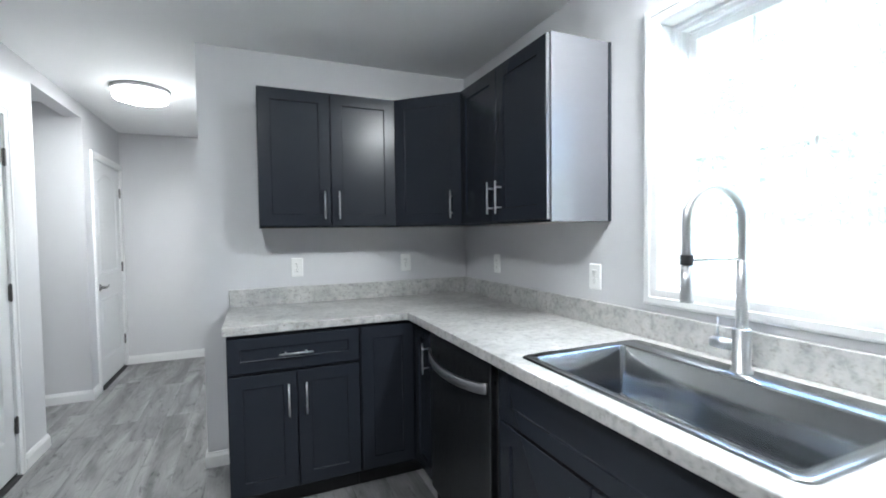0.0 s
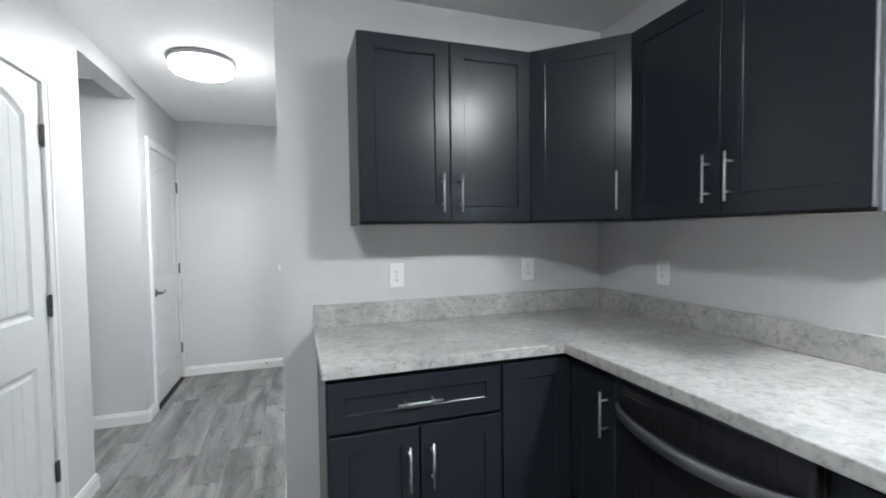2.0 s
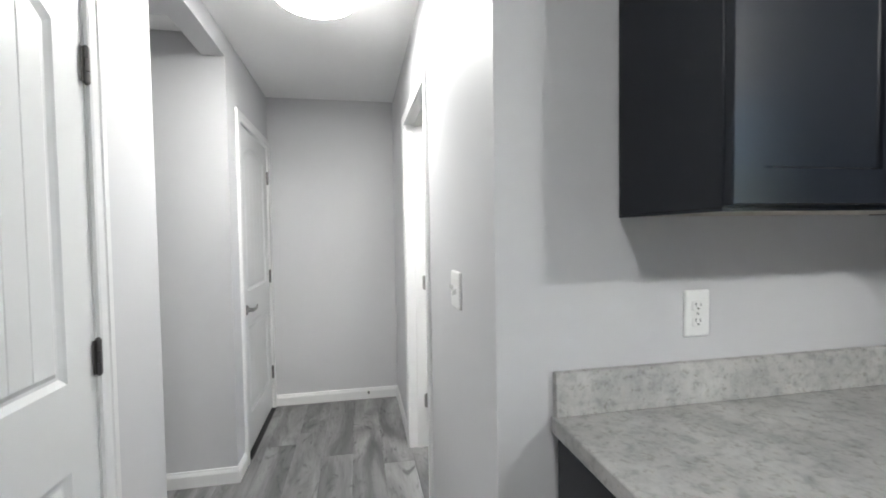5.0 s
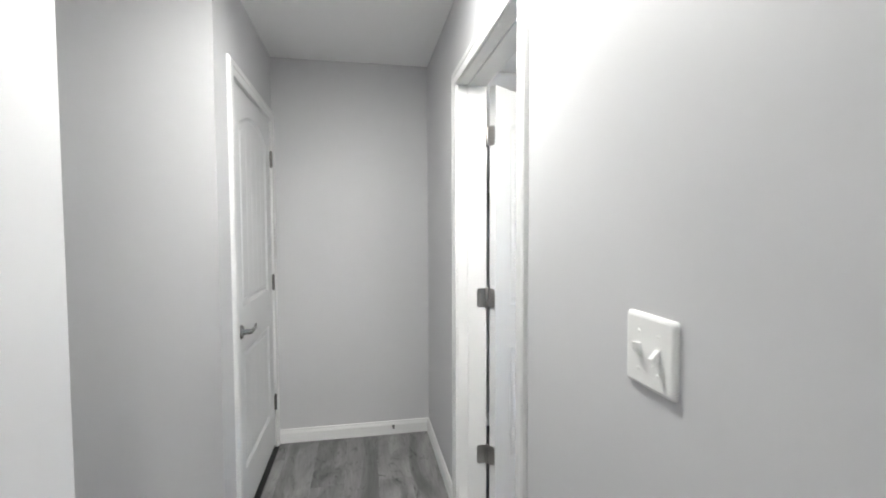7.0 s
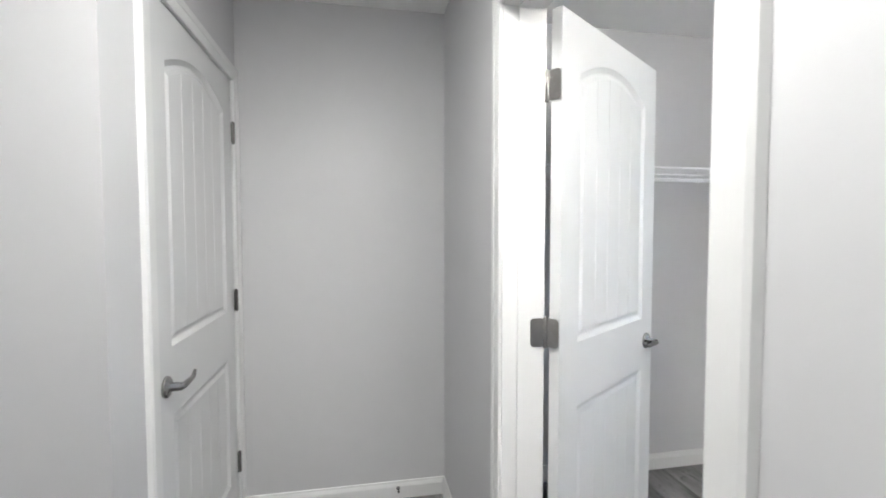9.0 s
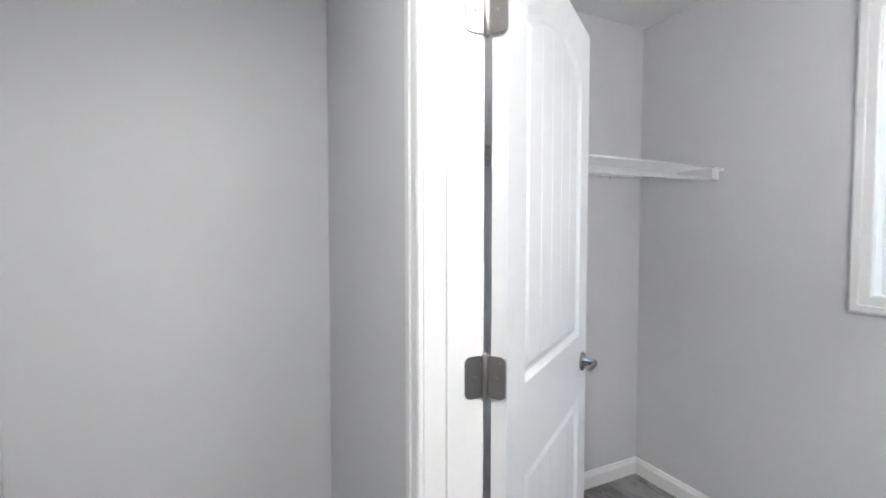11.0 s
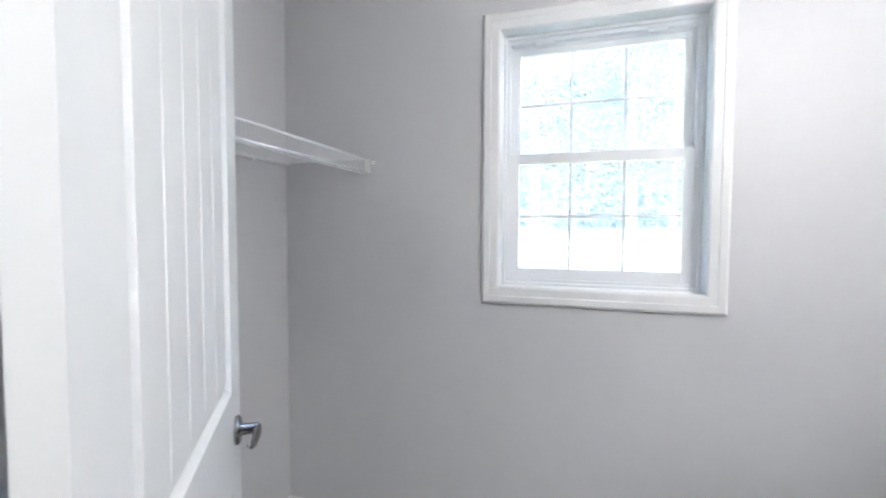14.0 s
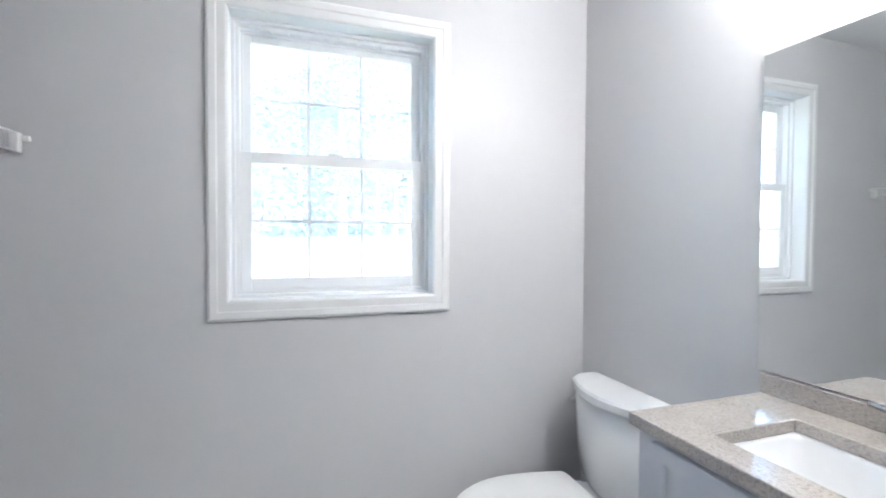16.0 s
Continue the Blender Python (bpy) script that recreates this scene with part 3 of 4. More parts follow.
def window(name, yc, label):
    top = thing(name, pose(EAST, yc, 0), label, "window", kind="structure")
    a, b, lo, hi = -WIN_W / 2, WIN_W / 2, *WIN_Z
    part("casing", casing(lambda u, v, d: (-d - 0.0005, u, v), a, b, hi, lo), TRIM, top)
    part("jamb", boxes((-0.001, 0.075, a - 0.018, a, lo - 0.018, hi + 0.018), (-0.001, 0.075, b, b + 0.018, lo - 0.018, hi + 0.018), (-0.001, 0.075, a, b, hi, hi + 0.018), (-0.001, 0.075, a, b, lo - 0.018, lo)), TRIM, top)
    # vinyl frame with two sash tracks
    fr = bmesh.new()
    t = 0.026
    for d0, d1, g in ((0.075, 0.145, t), (0.060, 0.075, 0.012), (0.106, 0.112, t + 0.010)):
        box(fr, d0, d1, a, a + g, lo, hi)
        box(fr, d0, d1, b - g, b, lo, hi)
        box(fr, d0, d1, a + g, b - g, hi - g, hi)
        box(fr, d0, d1, a + g, b - g, lo, lo + g)
    part("window_frame", fr, VINYL, top)
    mid = 1.628

    def sash(nm, x0, x1, z0, z1, s, rail_lo, rail_hi):
        y0, y1 = a + t, b - t
        ob = part(nm, boxes((x0, x1, y0, y0 + s, z0, z1), (x0, x1, y1 - s, y1, z0, z1), (x0, x1, y0 + s, y1 - s, z0, z0 + rail_lo), (x0, x1, y0 + s, y1 - s, z1 - rail_hi, z1), bevel=0.002), VINYL, top)
        g0, g1, h0, h1 = y0 + s, y1 - s, z0 + rail_lo, z1 - rail_hi
        xm = 0.5 * (x0 + x1)
        pane = part("pane", boxes((xm - 0.002, xm + 0.002, g0 - 0.004, g1 + 0.004, h0 - 0.004, h1 + 0.004)), GLASS, ob)
        pane.visible_shadow = False
        m = 0.0050
        for k in (1, 2):
            y = g0 + (g1 - g0) * k / 3
            part("muntin", boxes((xm - 0.006, xm - 0.0025, y - m, y + m, h0, h1)), VINYL, ob)
        z = 0.5 * (h0 + h1)
        for k in range(3):
            ya, yb = g0 + (g1 - g0) * k / 3 + (m if k else 0), g0 + (g1 - g0) * (k + 1) / 3 - (m if k < 2 else 0)
            part("muntin", boxes((xm - 0.006, xm - 0.0025, ya, yb, z - m, z + m)), VINYL, ob)
        return ob
    sash("upper_sash", 0.112, 0.140, mid - 0.012, hi - t, 0.036, 0.036, 0.036)
    sash("lower_sash", 0.078, 0.106, lo + t, mid + 0.024, 0.038, 0.042, 0.040)
    for s in (-1, 1):
        y = s * (WIN_W / 2 - 0.16)
        part("tilt_latch", boxes((0.062, 0.0745, y - 0.035, y + 0.035, hi - 0.040, hi - 0.024), bevel=0.004), VINYL, top, "white window latch")
    part("sash_lock", boxes((0.082, 0.104, -0.03, 0.03, mid + 0.0245, mid + 0.037), bevel=0.003), VINYL, top)
    return top


window("window_1", WIN_KITCHEN, "white double-hung window with grilles above the kitchen sink")
window("window_2", WIN_BATH, "white double-hung window with grilles in the bathroom")

# ---- ceiling lamps ----


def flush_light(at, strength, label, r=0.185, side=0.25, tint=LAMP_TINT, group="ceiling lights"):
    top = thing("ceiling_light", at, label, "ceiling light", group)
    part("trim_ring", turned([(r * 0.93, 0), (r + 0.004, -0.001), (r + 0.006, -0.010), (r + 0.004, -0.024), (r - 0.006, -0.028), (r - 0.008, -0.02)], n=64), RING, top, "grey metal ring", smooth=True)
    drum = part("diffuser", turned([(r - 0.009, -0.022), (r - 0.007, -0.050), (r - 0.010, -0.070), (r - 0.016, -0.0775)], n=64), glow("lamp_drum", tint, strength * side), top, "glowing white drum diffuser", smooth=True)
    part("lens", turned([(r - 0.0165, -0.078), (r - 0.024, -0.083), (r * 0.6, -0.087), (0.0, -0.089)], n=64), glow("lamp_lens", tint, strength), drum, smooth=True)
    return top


flush_light(pose(-0.613, 3.985, CEILING), HALL_GLOW, "lit round flush ceiling light in the hall", side=0.09, tint=HALL_TINT)
flush_light(pose(-0.24, 0.74, CEILING), KITCHEN_GLOW, "lit round flush ceiling light in the kitchen", side=0.9)
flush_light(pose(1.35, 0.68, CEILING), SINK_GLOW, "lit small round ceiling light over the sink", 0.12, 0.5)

# ---- wall plates ----


def plate_base(parent, w, h, k=1.0):
    loops = [rrect(-w / 2 + i, w / 2 - i, -h / 2 + i, h / 2 - i, 0.006, d * k, 3) for i, d in ((0, 0), (0, 0.003), (0.0015, 0.0048), (0.0035, 0.0058), (0.0065, 0.0065))]
    bm = loft([[(x, -z, y) for x, y, z in lp] for lp in loops])
    return part("plate", bm, PLASTIC, parent, smooth=False)


def outlet(at, label="white duplex outlet plate on the grey wall"):
    top = thing("outlet", at, label, "outlet", "kitchen outlets")
    plate_base(top, 0.072, 0.117)
    for z in (0.0195, -0.0195):
        loops = [rrect(-0.0165 + i, 0.0165 - i, -0.0135 + i, 0.0135 - i, 0.008, d, 4) for i, d in ((0, 0.0062), (0, 0.0075), (0.001, 0.0083))]
        s = part("socket", loft([[(x, -d, y + z) for x, y, d in lp] for lp in loops]), PLASTIC, top)
        sl = boxes((-0.0075, -0.0053, -0.0088, -0.0082, z - 0.001, z + 0.008), (0.0053, 0.0075, -0.0088, -0.0082, z - 0.0005, z + 0.0065))
        turned([(0.0026, -0.0082), (0.0026, -0.0088)], (0, 0, z - 0.0065), 10, "y", sl)
        part("slots", sl, SLOT, s)
    part("screw", turned([(0.003, -0.006), (0.003, -0.0075), (0.001, -0.008)], n=10, axis="y"), STEEL, top)
    return top


outlet(pose(0.362, KIT_N, 1.147))
outlet(pose(1.071, KIT_N, 1.150))
outlet(pose(EAST, 2.505, 1.150, 0, 0, -90))
outlet(pose(EAST, 1.636, 1.140, 0, 0, -90))
sw = thing("light_switch", pose(HALL_E, 3.348, 1.179, 0, 0, -90), "white double toggle switch plate on the hall wall", "light switch")
plate_base(sw, 0.116, 0.116, 1.4)
for x, way in ((-0.023, 1), (0.023, -1)):
    part("collar", boxes((x - 0.0065, x + 0.0065, -0.0098, -0.0088, -0.0125, 0.0125), bevel=0.0004), PLASTIC, sw)
    part("toggle", loft([[(x + u, -0.0095, v) for u, v in ((-0.0048, -0.010), (0.0048, -0.010), (0.0048, 0.010), (-0.0048, 0.010))],
                         [(x + u, -0.0155, v + 0.0035 * way) for u, v in ((-0.0045, -0.008), (0.0045, -0.008), (0.0045, 0.008), (-0.0045, 0.008))],
                         [(x + u, -0.0225, v + 0.0085 * way) for u, v in ((-0.0040, -0.0055), (0.0040, -0.0055), (0.0040, 0.0055), (-0.0040, 0.0055))]]), PLASTIC, sw, "white toggle")
    for z in (-0.03, 0.03):
        part("screw", turned([(0.0032, -0.0088), (0.0032, -0.0096), (0.001, -0.0102)], (x, 0, z), 10, "y"), PLASTIC, sw)

# ---- kitchen cabinets ----


def shaker(name, parent, x0, x1, z0, z1, material=CAB, rail=0.062, y=0.0, thick=0.019, label=""):
    """A shaker front from x0 to x1, z0 to z1; its back at y, looking along -y."""
    def lp(i, d):
        return [(x0 + i, y - d, z0 + i), (x1 - i, y - d, z0 + i), (x1 - i, y - d, z1 - i), (x0 + i, y - d, z1 - i)]
    r = min(rail, 0.32 * (z1 - z0))

    def lq(i, j, d):
        return [(x0 + i, y - d, z0 + j), (x1 - i, y - d, z0 + j), (x1 - i, y - d, z1 - j), (x0 + i, y - d, z1 - j)]
    return part(name, loft([lp(0, 0), lp(0, thick - 0.002), lp(0.002, thick), lq(rail, r, thick), lq(rail + 0.001, r + 0.001, thick - 0.006), lq(rail + 0.004, r + 0.004, thick - 0.008)]), material, parent, label)


def pull(parent, x, z, upright=True, length=0.156, y=-0.019):
    """A round bar pull on two posts, its middle at x, z."""
    h = length / 2
    bm = bmesh.new()
    if upright:
        tube([(x, y - 0.032, z - h), (x, y - 0.032, z + h)], 0.0042, 12, bm)
        posts = [((x, y, z + s * 0.048), (x, y - 0.032, z + s * 0.048)) for s in (-1, 1)]
    else:
        tube([(x - h, y - 0.032, z), (x + h, y - 0.032, z)], 0.0042, 12, bm)
        posts = [((x + s * 0.048, y, z), (x + s * 0.048, y - 0.032, z)) for s in (-1, 1)]
    for a, b in posts:
        tube([a, b], 0.004, 10, bm)
    return part("bar_pull", bm, PULL, parent, "brushed steel bar pull", smooth=True)


UP0, UP1, UPD = 1.388, 2.143, 0.305
BASE_T, KICK_H = 0.884, 0.102


def upper(at, w, label):
    top = thing("wall_cabinet", at, label, "wall cabinet", "dark wall cabinets")
    part("body", boxes((0, w, 0, UPD - 0.002, UP0 + 0.004, UP1), bevel=0.0015), CAB, top)
    part("underside", boxes((0.016, w - 0.016, 0.016, UPD - 0.01, UP0, UP0 + 0.0045)), CAB_IN, top, "pale unpainted underside")
    part("light_rail", boxes((0, w, 0.0, 0.0155, UP0 - 0.002, UP0 + 0.0035), (0, 0.0155, 0.0155, UPD - 0.002, UP0 - 0.002, UP0 + 0.0035), (w - 0.0155, w, 0.0155, UPD - 0.002, UP0 - 0.002, UP0 + 0.0035)), CAB, top)
    m = w / 2
    for x0, x1, px in ((0.003, m - 0.002, m - 0.040), (m + 0.002, w - 0.003, m + 0.040)):
        d = shaker("door", top, x0, x1, UP0 + 0.008, UP1 - 0.004)
        pull(d, px, UP0 + 0.125)
    return top


upper(pose(0.150, KIT_N - UPD, 0), 0.760, "dark slate two-door shaker wall cabinet over the worktop")
east_cab = upper(pose(EAST - UPD, 2.350, 0, 0, 0, -90), 0.796, "dark slate two-door shaker wall cabinet beside the window")

part("end_panel", boxes((0.7965, 0.806, -0.004, UPD - 0.014, UP0 - 0.002, UP1 + 0.001), bevel=0.001), PANEL_AND_SHEEN, east_cab, "pale grey end panel")
part("scribe_strip", boxes((0.7965, 0.812, UPD - 0.0135, UPD - 0.001, UP0 - 0.002, UP1 + 0.001), bevel=0.001), CAB, east_cab)
# pale strip in place of the window's reflection on the dark door edge
part("edge_band", boxes((0.7932, 0.7955, -0.0186, -0.0006, UP0 + 0.009, UP1 - 0.005)), PANEL_AND_SHEEN, east_cab, "window sheen put as pale colour on the outer door's edge")
diag = thing("corner_wall_cabinet", pose(0, 0, 0), "dark slate diagonal corner wall cabinet with one shut door", "wall cabinet", "dark wall cabinets")
fx, fy = KIT_N - UPD, EAST - UPD
outline = [(0.9115, fx), (0.9115, KIT_N - 0.002), (EAST - 0.002, KIT_N - 0.002), (EAST - 0.002, 2.3515), (fy, 2.3515)]
part("body", prism(outline, UP0, UP1), CAB, diag)
dl = math.hypot(fy - 0.9115, fx - 2.3515)
dd = shaker("door", diag, 0.010, dl - 0.010, UP0 + 0.008, UP1 - 0.004)
dd.matrix_basis = pose(0.9115, fx, 0, 0, 0, -math.degrees(math.atan2(fx - 2.3515, fy - 0.9115)))
pull(dd, dl - 0.066, UP0 + 0.122)


def base_body(parent, w, depth=0.60):
    part("body", boxes((0, w, 0, depth, KICK_H, BASE_T - 0.001), bevel=0.0015), CAB, parent)
    part("toe_kick", boxes((0.0, w, 0.07, 0.085, 0.0, KICK_H - 0.001), (0.0, 0.015, 0.086, depth, 0.0, KICK_H - 0.001), (w - 0.015, w, 0.086, depth, 0.0, KICK_H - 0.001)), KICK, parent)


FN, FE = KIT_N - 0.61, EAST - 0.61
bc = thing("base_cabinet", pose(-0.014, FN, 0), "dark slate shaker base cabinet with a drawer over two doors", "base cabinet", "dark base cabinets")
base_body(bc, 0.620)
dr = shaker("drawer_front", bc, 0.004, 0.616, 0.700, 0.866, rail=0.055)
pull(dr, 0.307, 0.780, False)
for x0, x1, px in ((0.004, 0.307, 0.268), (0.313, 0.616, 0.350)):
    d = shaker("door", bc, x0, x1, KICK_H + 0.012, 0.688)
    pull(d, px, 0.555)

cc = thing("corner_base_cabinet", pose(0, 0, 0), "dark slate corner base cabinet with a folding corner door", "base cabinet", "dark base cabinets")
part("body", slab_cells([0.6085, FE, EAST - 0.005], [2.075, FN, KIT_N - 0.005], lambda x, y: x > FE or y > FN, KICK_H, BASE_T - 0.001), CAB, cc)
part("toe_kick", slab_cells([0.6085, FE + 0.07, EAST - 0.01], [2.075, FN + 0.07, KIT_N - 0.01], lambda x, y: x > FE + 0.07 or y > FN + 0.07, 0.0, KICK_H - 0.001), KICK, cc)
shaker("door", cc, 0.614, FE - 0.022, KICK_H + 0.012, 0.866, y=FN)
d2 = shaker("door", cc, 0.022, FN - 2.078, KICK_H + 0.012, 0.866)
d2.matrix_basis = pose(FE, FN, 0, 0, 0, -90)
pull(d2, FN - 2.114, 0.725)

dw = thing("dishwasher", pose(FE, 2.070, 0, 0, 0, -90), "black stainless dishwasher with a bowed grey handle", "dishwasher")
part("body", boxes((0.002, 0.598, 0.0, 0.58, 0.02, BASE_T - 0.004)), SLOT, dw)
part("toe_panel", boxes((0.004, 0.596, -0.001 + 0.05, -0.001 + 0.06, 0.0, 0.10)), BLACK, dw)
part("front_panel", boxes((0.004, 0.596, -0.028, -0.001, 0.105, BASE_T - 0.012), bevel=0.004), DW, dw, "dark brushed steel front")
for k in range(3):
    part("vent_slot", boxes((0.045, 0.150, -0.0295, -0.0275, 0.822 + 0.013 * k, 0.8265 + 0.013 * k)), SLOT, dw)
n = 24
hl = []
for k in range(n + 1):
    s = k / n
    x = 0.020 + 0.560 * s
    bow = math.sin(math.pi * s) ** 0.7
    y, z = -0.029 - 0.050 * bow, 0.772 - 0.016 * bow
    hl.append([(x, y, z - 0.024), (x, y - 0.010, z - 0.019), (x, y - 0.012, z + 0.016), (x, y, z + 0.021), (x, y + 0.004, z)])
part("handle", loft(hl), DWHANDLE, dw, "bowed grey metal handle", smooth=True)
part("filler", boxes((0.601, 0.632, 0.004, 0.02, KICK_H, BASE_T - 0.002)), CAB, dw)

sb = thing("sink_base_cabinet", pose(FE, 1.437, 0, 0, 0, -90), "dark slate shaker base cabinet under the sink", "base cabinet", "dark base cabinets")
part("body", boxes((0, 0.94, 0, 0.60, KICK_H, 0.66), (0, 0.94, 0, 0.018, 0.66, BASE_T - 0.001), (0, 0.018, 0.018, 0.60, 0.66, BASE_T - 0.001), (0.922, 0.94, 0.018, 0.60, 0.66, BASE_T - 0.001)), CAB, sb)
part("toe_kick", boxes((0.0, 0.94, 0.07, 0.085, 0.0, KICK_H - 0.001)), KICK, sb)
shaker("false_drawer_front", sb, 0.012, 0.928, 0.690, 0.866, rail=0.058)
for x0, x1, px in ((0.012, 0.467, 0.43), (0.473, 0.928, 0.51)):
    d = shaker("door", sb, x0, x1, KICK_H + 0.012, 0.678)
    pull(d, px, 0.555)
eb = thing("base_cabinet", pose(FE, 0.496, 0, 0, 0, -90), "dark slate shaker base cabinet with a drawer over two doors", "base cabinet", "dark base cabinets")
base_body(eb, 0.90)
dr = shaker("drawer_front", eb, 0.004, 0.896, 0.700, 0.866, rail=0.055)
pull(dr, 0.45, 0.780, False)
for x0, x1, px in ((0.004, 0.447, 0.408), (0.453, 0.896, 0.492)):
    d = shaker("door", eb, x0, x1, KICK_H + 0.012, 0.688)
    pull(d, px, 0.555)

# worktop with upstands, cut out for the sink
SX0, SX1, SY0, SY1 = 0.927, 1.455, 0.490, 1.340
TOP = 0.925
ct = thing("worktop", pose(0, 0, 0), "grey mottled stone-look laminate worktop with a low upstand", "worktop")
xs, ys = [-0.027, 0.864, SX0 + 0.02, SX1 - 0.02, EAST - 0.001], [-0.42, SY0 + 0.02, SY1 - 0.02, 2.312, KIT_N - 0.001]


def solid(x, y):
    hole = SX0 + 0.02 < x < SX1 - 0.02 and SY0 + 0.02 < y < SY1 - 0.02
    return (x > 0.864 or y > 2.312) and not hole


bevelled(part("slab", slab_cells(xs, ys, solid, TOP - 0.040, TOP), LAM, ct), 0.004)
up = slab_cells([-0.022, EAST - 0.020, EAST - 0.001], [-0.42, KIT_N - 0.020, KIT_N - 0.001], lambda x, y: x > EAST - 0.02 or y > KIT_N - 0.02, TOP + 0.0005, 1.030)
bevelled(part("upstand", up, LAM, ct), 0.003)

# ---- sink and tap ----
sink = thing("kitchen_sink", pose(0, 0, 0), "single-bowl stainless steel drop-in sink in the worktop", "sink")
bx0, bx1, by0, by1 = SX0 + 0.040, SX1 - 0.105, SY0 + 0.040, SY1 - 0.040
lp = [rrect(SX0, SX1, SY0, SY1, 0.03, TOP + 0.0005), rrect(SX0, SX1, SY0, SY1, 0.03, TOP + 0.002), rrect(SX0 + 0.006, SX1 - 0.006, SY0 + 0.006, SY1 - 0.006, 0.028, TOP + 0.0055),
      rrect(SX0 + 0.014, SX1 - 0.014, SY0 + 0.014, SY1 - 0.014, 0.026, TOP + 0.004), rrect(bx0 - 0.006, bx1 + 0.006, by0 - 0.006, by1 + 0.006, 0.024, TOP + 0.0035), rrect(bx0, bx1, by0, by1, 0.02, TOP - 0.003),
      rrect(bx0 + 0.002, bx1 - 0.002, by0 + 0.002, by1 - 0.002, 0.02, TOP - 0.165), rrect(bx0 + 0.006, bx1 - 0.006, by0 + 0.006, by1 - 0.006, 0.022, TOP - 0.185),
      rrect(bx0 + 0.016, bx1 - 0.016, by0 + 0.016, by1 - 0.016, 0.016, TOP - 0.196), rrect(bx0 + 0.030, bx1 - 0.030, by0 + 0.030, by1 - 0.030, 0.012, TOP - 0.199)]
cx, cy = 0.5 * (bx0 + bx1), 0.5 * (by0 + by1)
small = [(cx + 0.045 * math.cos(a), cy + 0.045 * math.sin(a), TOP - 0.226) for a in [math.atan2(p[1] - cy, p[0] - cx) for p in lp[-1]]]
part("bowl", loft(lp + [small], cap0=False, cap1=False), SINK, sink, "brushed stainless bowl and rim", smooth=True)
part("drain", turned([(0.047, -0.2262), (0.045, -0.228), (0.032, -0.232), (0.030, -0.238), (0.0, -0.238)], (cx, cy, TOP), 28), CHROME, sink, smooth=True)

tap = thing("kitchen_tap", pose(1.408, 0.908, TOP + 0.004), "tall brushed steel pull-down tap with a black collar", "tap")
part("base", turned([(0.029, 0), (0.029, 0.006), (0.024, 0.010), (0.024, 0.125), (0.022, 0.128), (0.0145, 0.128)], n=28), CHROME, tap, smooth=True)
phi = radians(168)
dx, dy = math.cos(phi), math.sin(phi)
R = 0.092
stem = [(0, 0, 0.12), (0, 0, 0.30), (0, 0, 0.44)]
for k in range(1, 17):
    a = math.pi * k / 16
    r = R - R * math.cos(a)
    stem.append((dx * r, dy * r, 0.44 + R * 1.05 * math.sin(a)))
stem += [(dx * 2 * R, dy * 2 * R, 0.40), (dx * 2 * R, dy * 2 * R, 0.345)]
part("spout", tube(stem, 0.0125, 16), CHROME, tap, smooth=True)
part("stem_sleeve", turned([(0.0125, 0.12), (0.0155, 0.121), (0.0155, 0.325), (0.0125, 0.327)], n=20), CHROME, tap, smooth=True)
ex, ey = dx * 2 * R, dy * 2 * R
part("collar", turned([(0.0165, 0.318), (0.0172, 0.320), (0.0172, 0.344), (0.0165, 0.346)], (ex, ey, 0), 20), BLACK, tap, "black rubber collar", smooth=True)
part("spray_head", turned([(0.0150, 0.318), (0.0155, 0.26), (0.0175, 0.222), (0.0175, 0.212), (0.0, 0.211)], (ex, ey, 0), 20), CHROME, tap, smooth=True)
part("holder_arm", tube([(0, 0, 0.330), (ex, ey, 0.332)], 0.0042, 10), CHROME, tap, smooth=True)
part("handle_hub", tube([(-0.004, 0.018, 0.075), (-0.012, 0.082, 0.075), (-0.0122, 0.084, 0.075)], [0.0165, 0.0165, 0.0145], 20), CHROME, tap, smooth=True)
part("handle", tube([(-0.009, 0.066, 0.086), (-0.008, 0.068, 0.120), (-0.004, 0.070, 0.150)], [0.0036, 0.0032, 0.0030], 10), CHROME, tap, smooth=True)

# ---- bathroom ----
VX0, VX1, VY1, VT = BATH_W + 0.002, 0.732, 3.722, 0.934
van = thing("vanity", pose(VX0, VY1 - 0.022, 0, 0, 0, 180) @ pose(-(VX1 - VX0), 0, 0), "white shaker bathroom vanity cabinet with two doors", "vanity")
vw, vd = VX1 - VX0, VY1 - 0.022 - BATH_S
part("body", boxes((0.012, vw, 0.0, vd - 0.004, 0.09, 0.70), (0.012, vw, 0.0, 0.018, 0.70, VT - 0.032), (0.012, 0.030, 0.018, vd - 0.004, 0.70, VT - 0.032), (vw - 0.018, vw, 0.018, vd - 0.004, 0.70, VT - 0.032), bevel=0.001), VANITY, van)
part("toe_kick", boxes((0.012, vw, 0.06, 0.075, 0.0, 0.089)), VANITY, van)
for x0, x1, px in ((0.066, vw / 2 - 0.002, vw / 2 - 0.030), (vw / 2 + 0.002, vw - 0.054, vw / 2 + 0.030)):
    d = shaker("door", van, x0, x1, 0.125, VT - 0.045, VANITY, 0.036)
    pull(d, px, 0.70)
vt = thing("countertop", pose(0, 0, 0), "speckled brown-grey vanity top with a low upstand", "countertop")
BX0, BX1, BY0, BY1 = 0.125, 0.575, 3.390, 3.640
bm = slab_cells([VX0, BX0, BX1, VX1], [BATH_S + 0.001, BY0, BY1, VY1], lambda x, y: not (BX0 < x < BX1 and BY0 < y < BY1), VT - 0.030, VT)
bevelled(part("slab", bm, GRANITE, vt), 0.003)
bevelled(part("upstand", boxes((VX0, VX1, BATH_S + 0.001, BATH_S + 0.019, VT + 0.0005, VT + 0.052)), GRANITE, vt), 0.002)
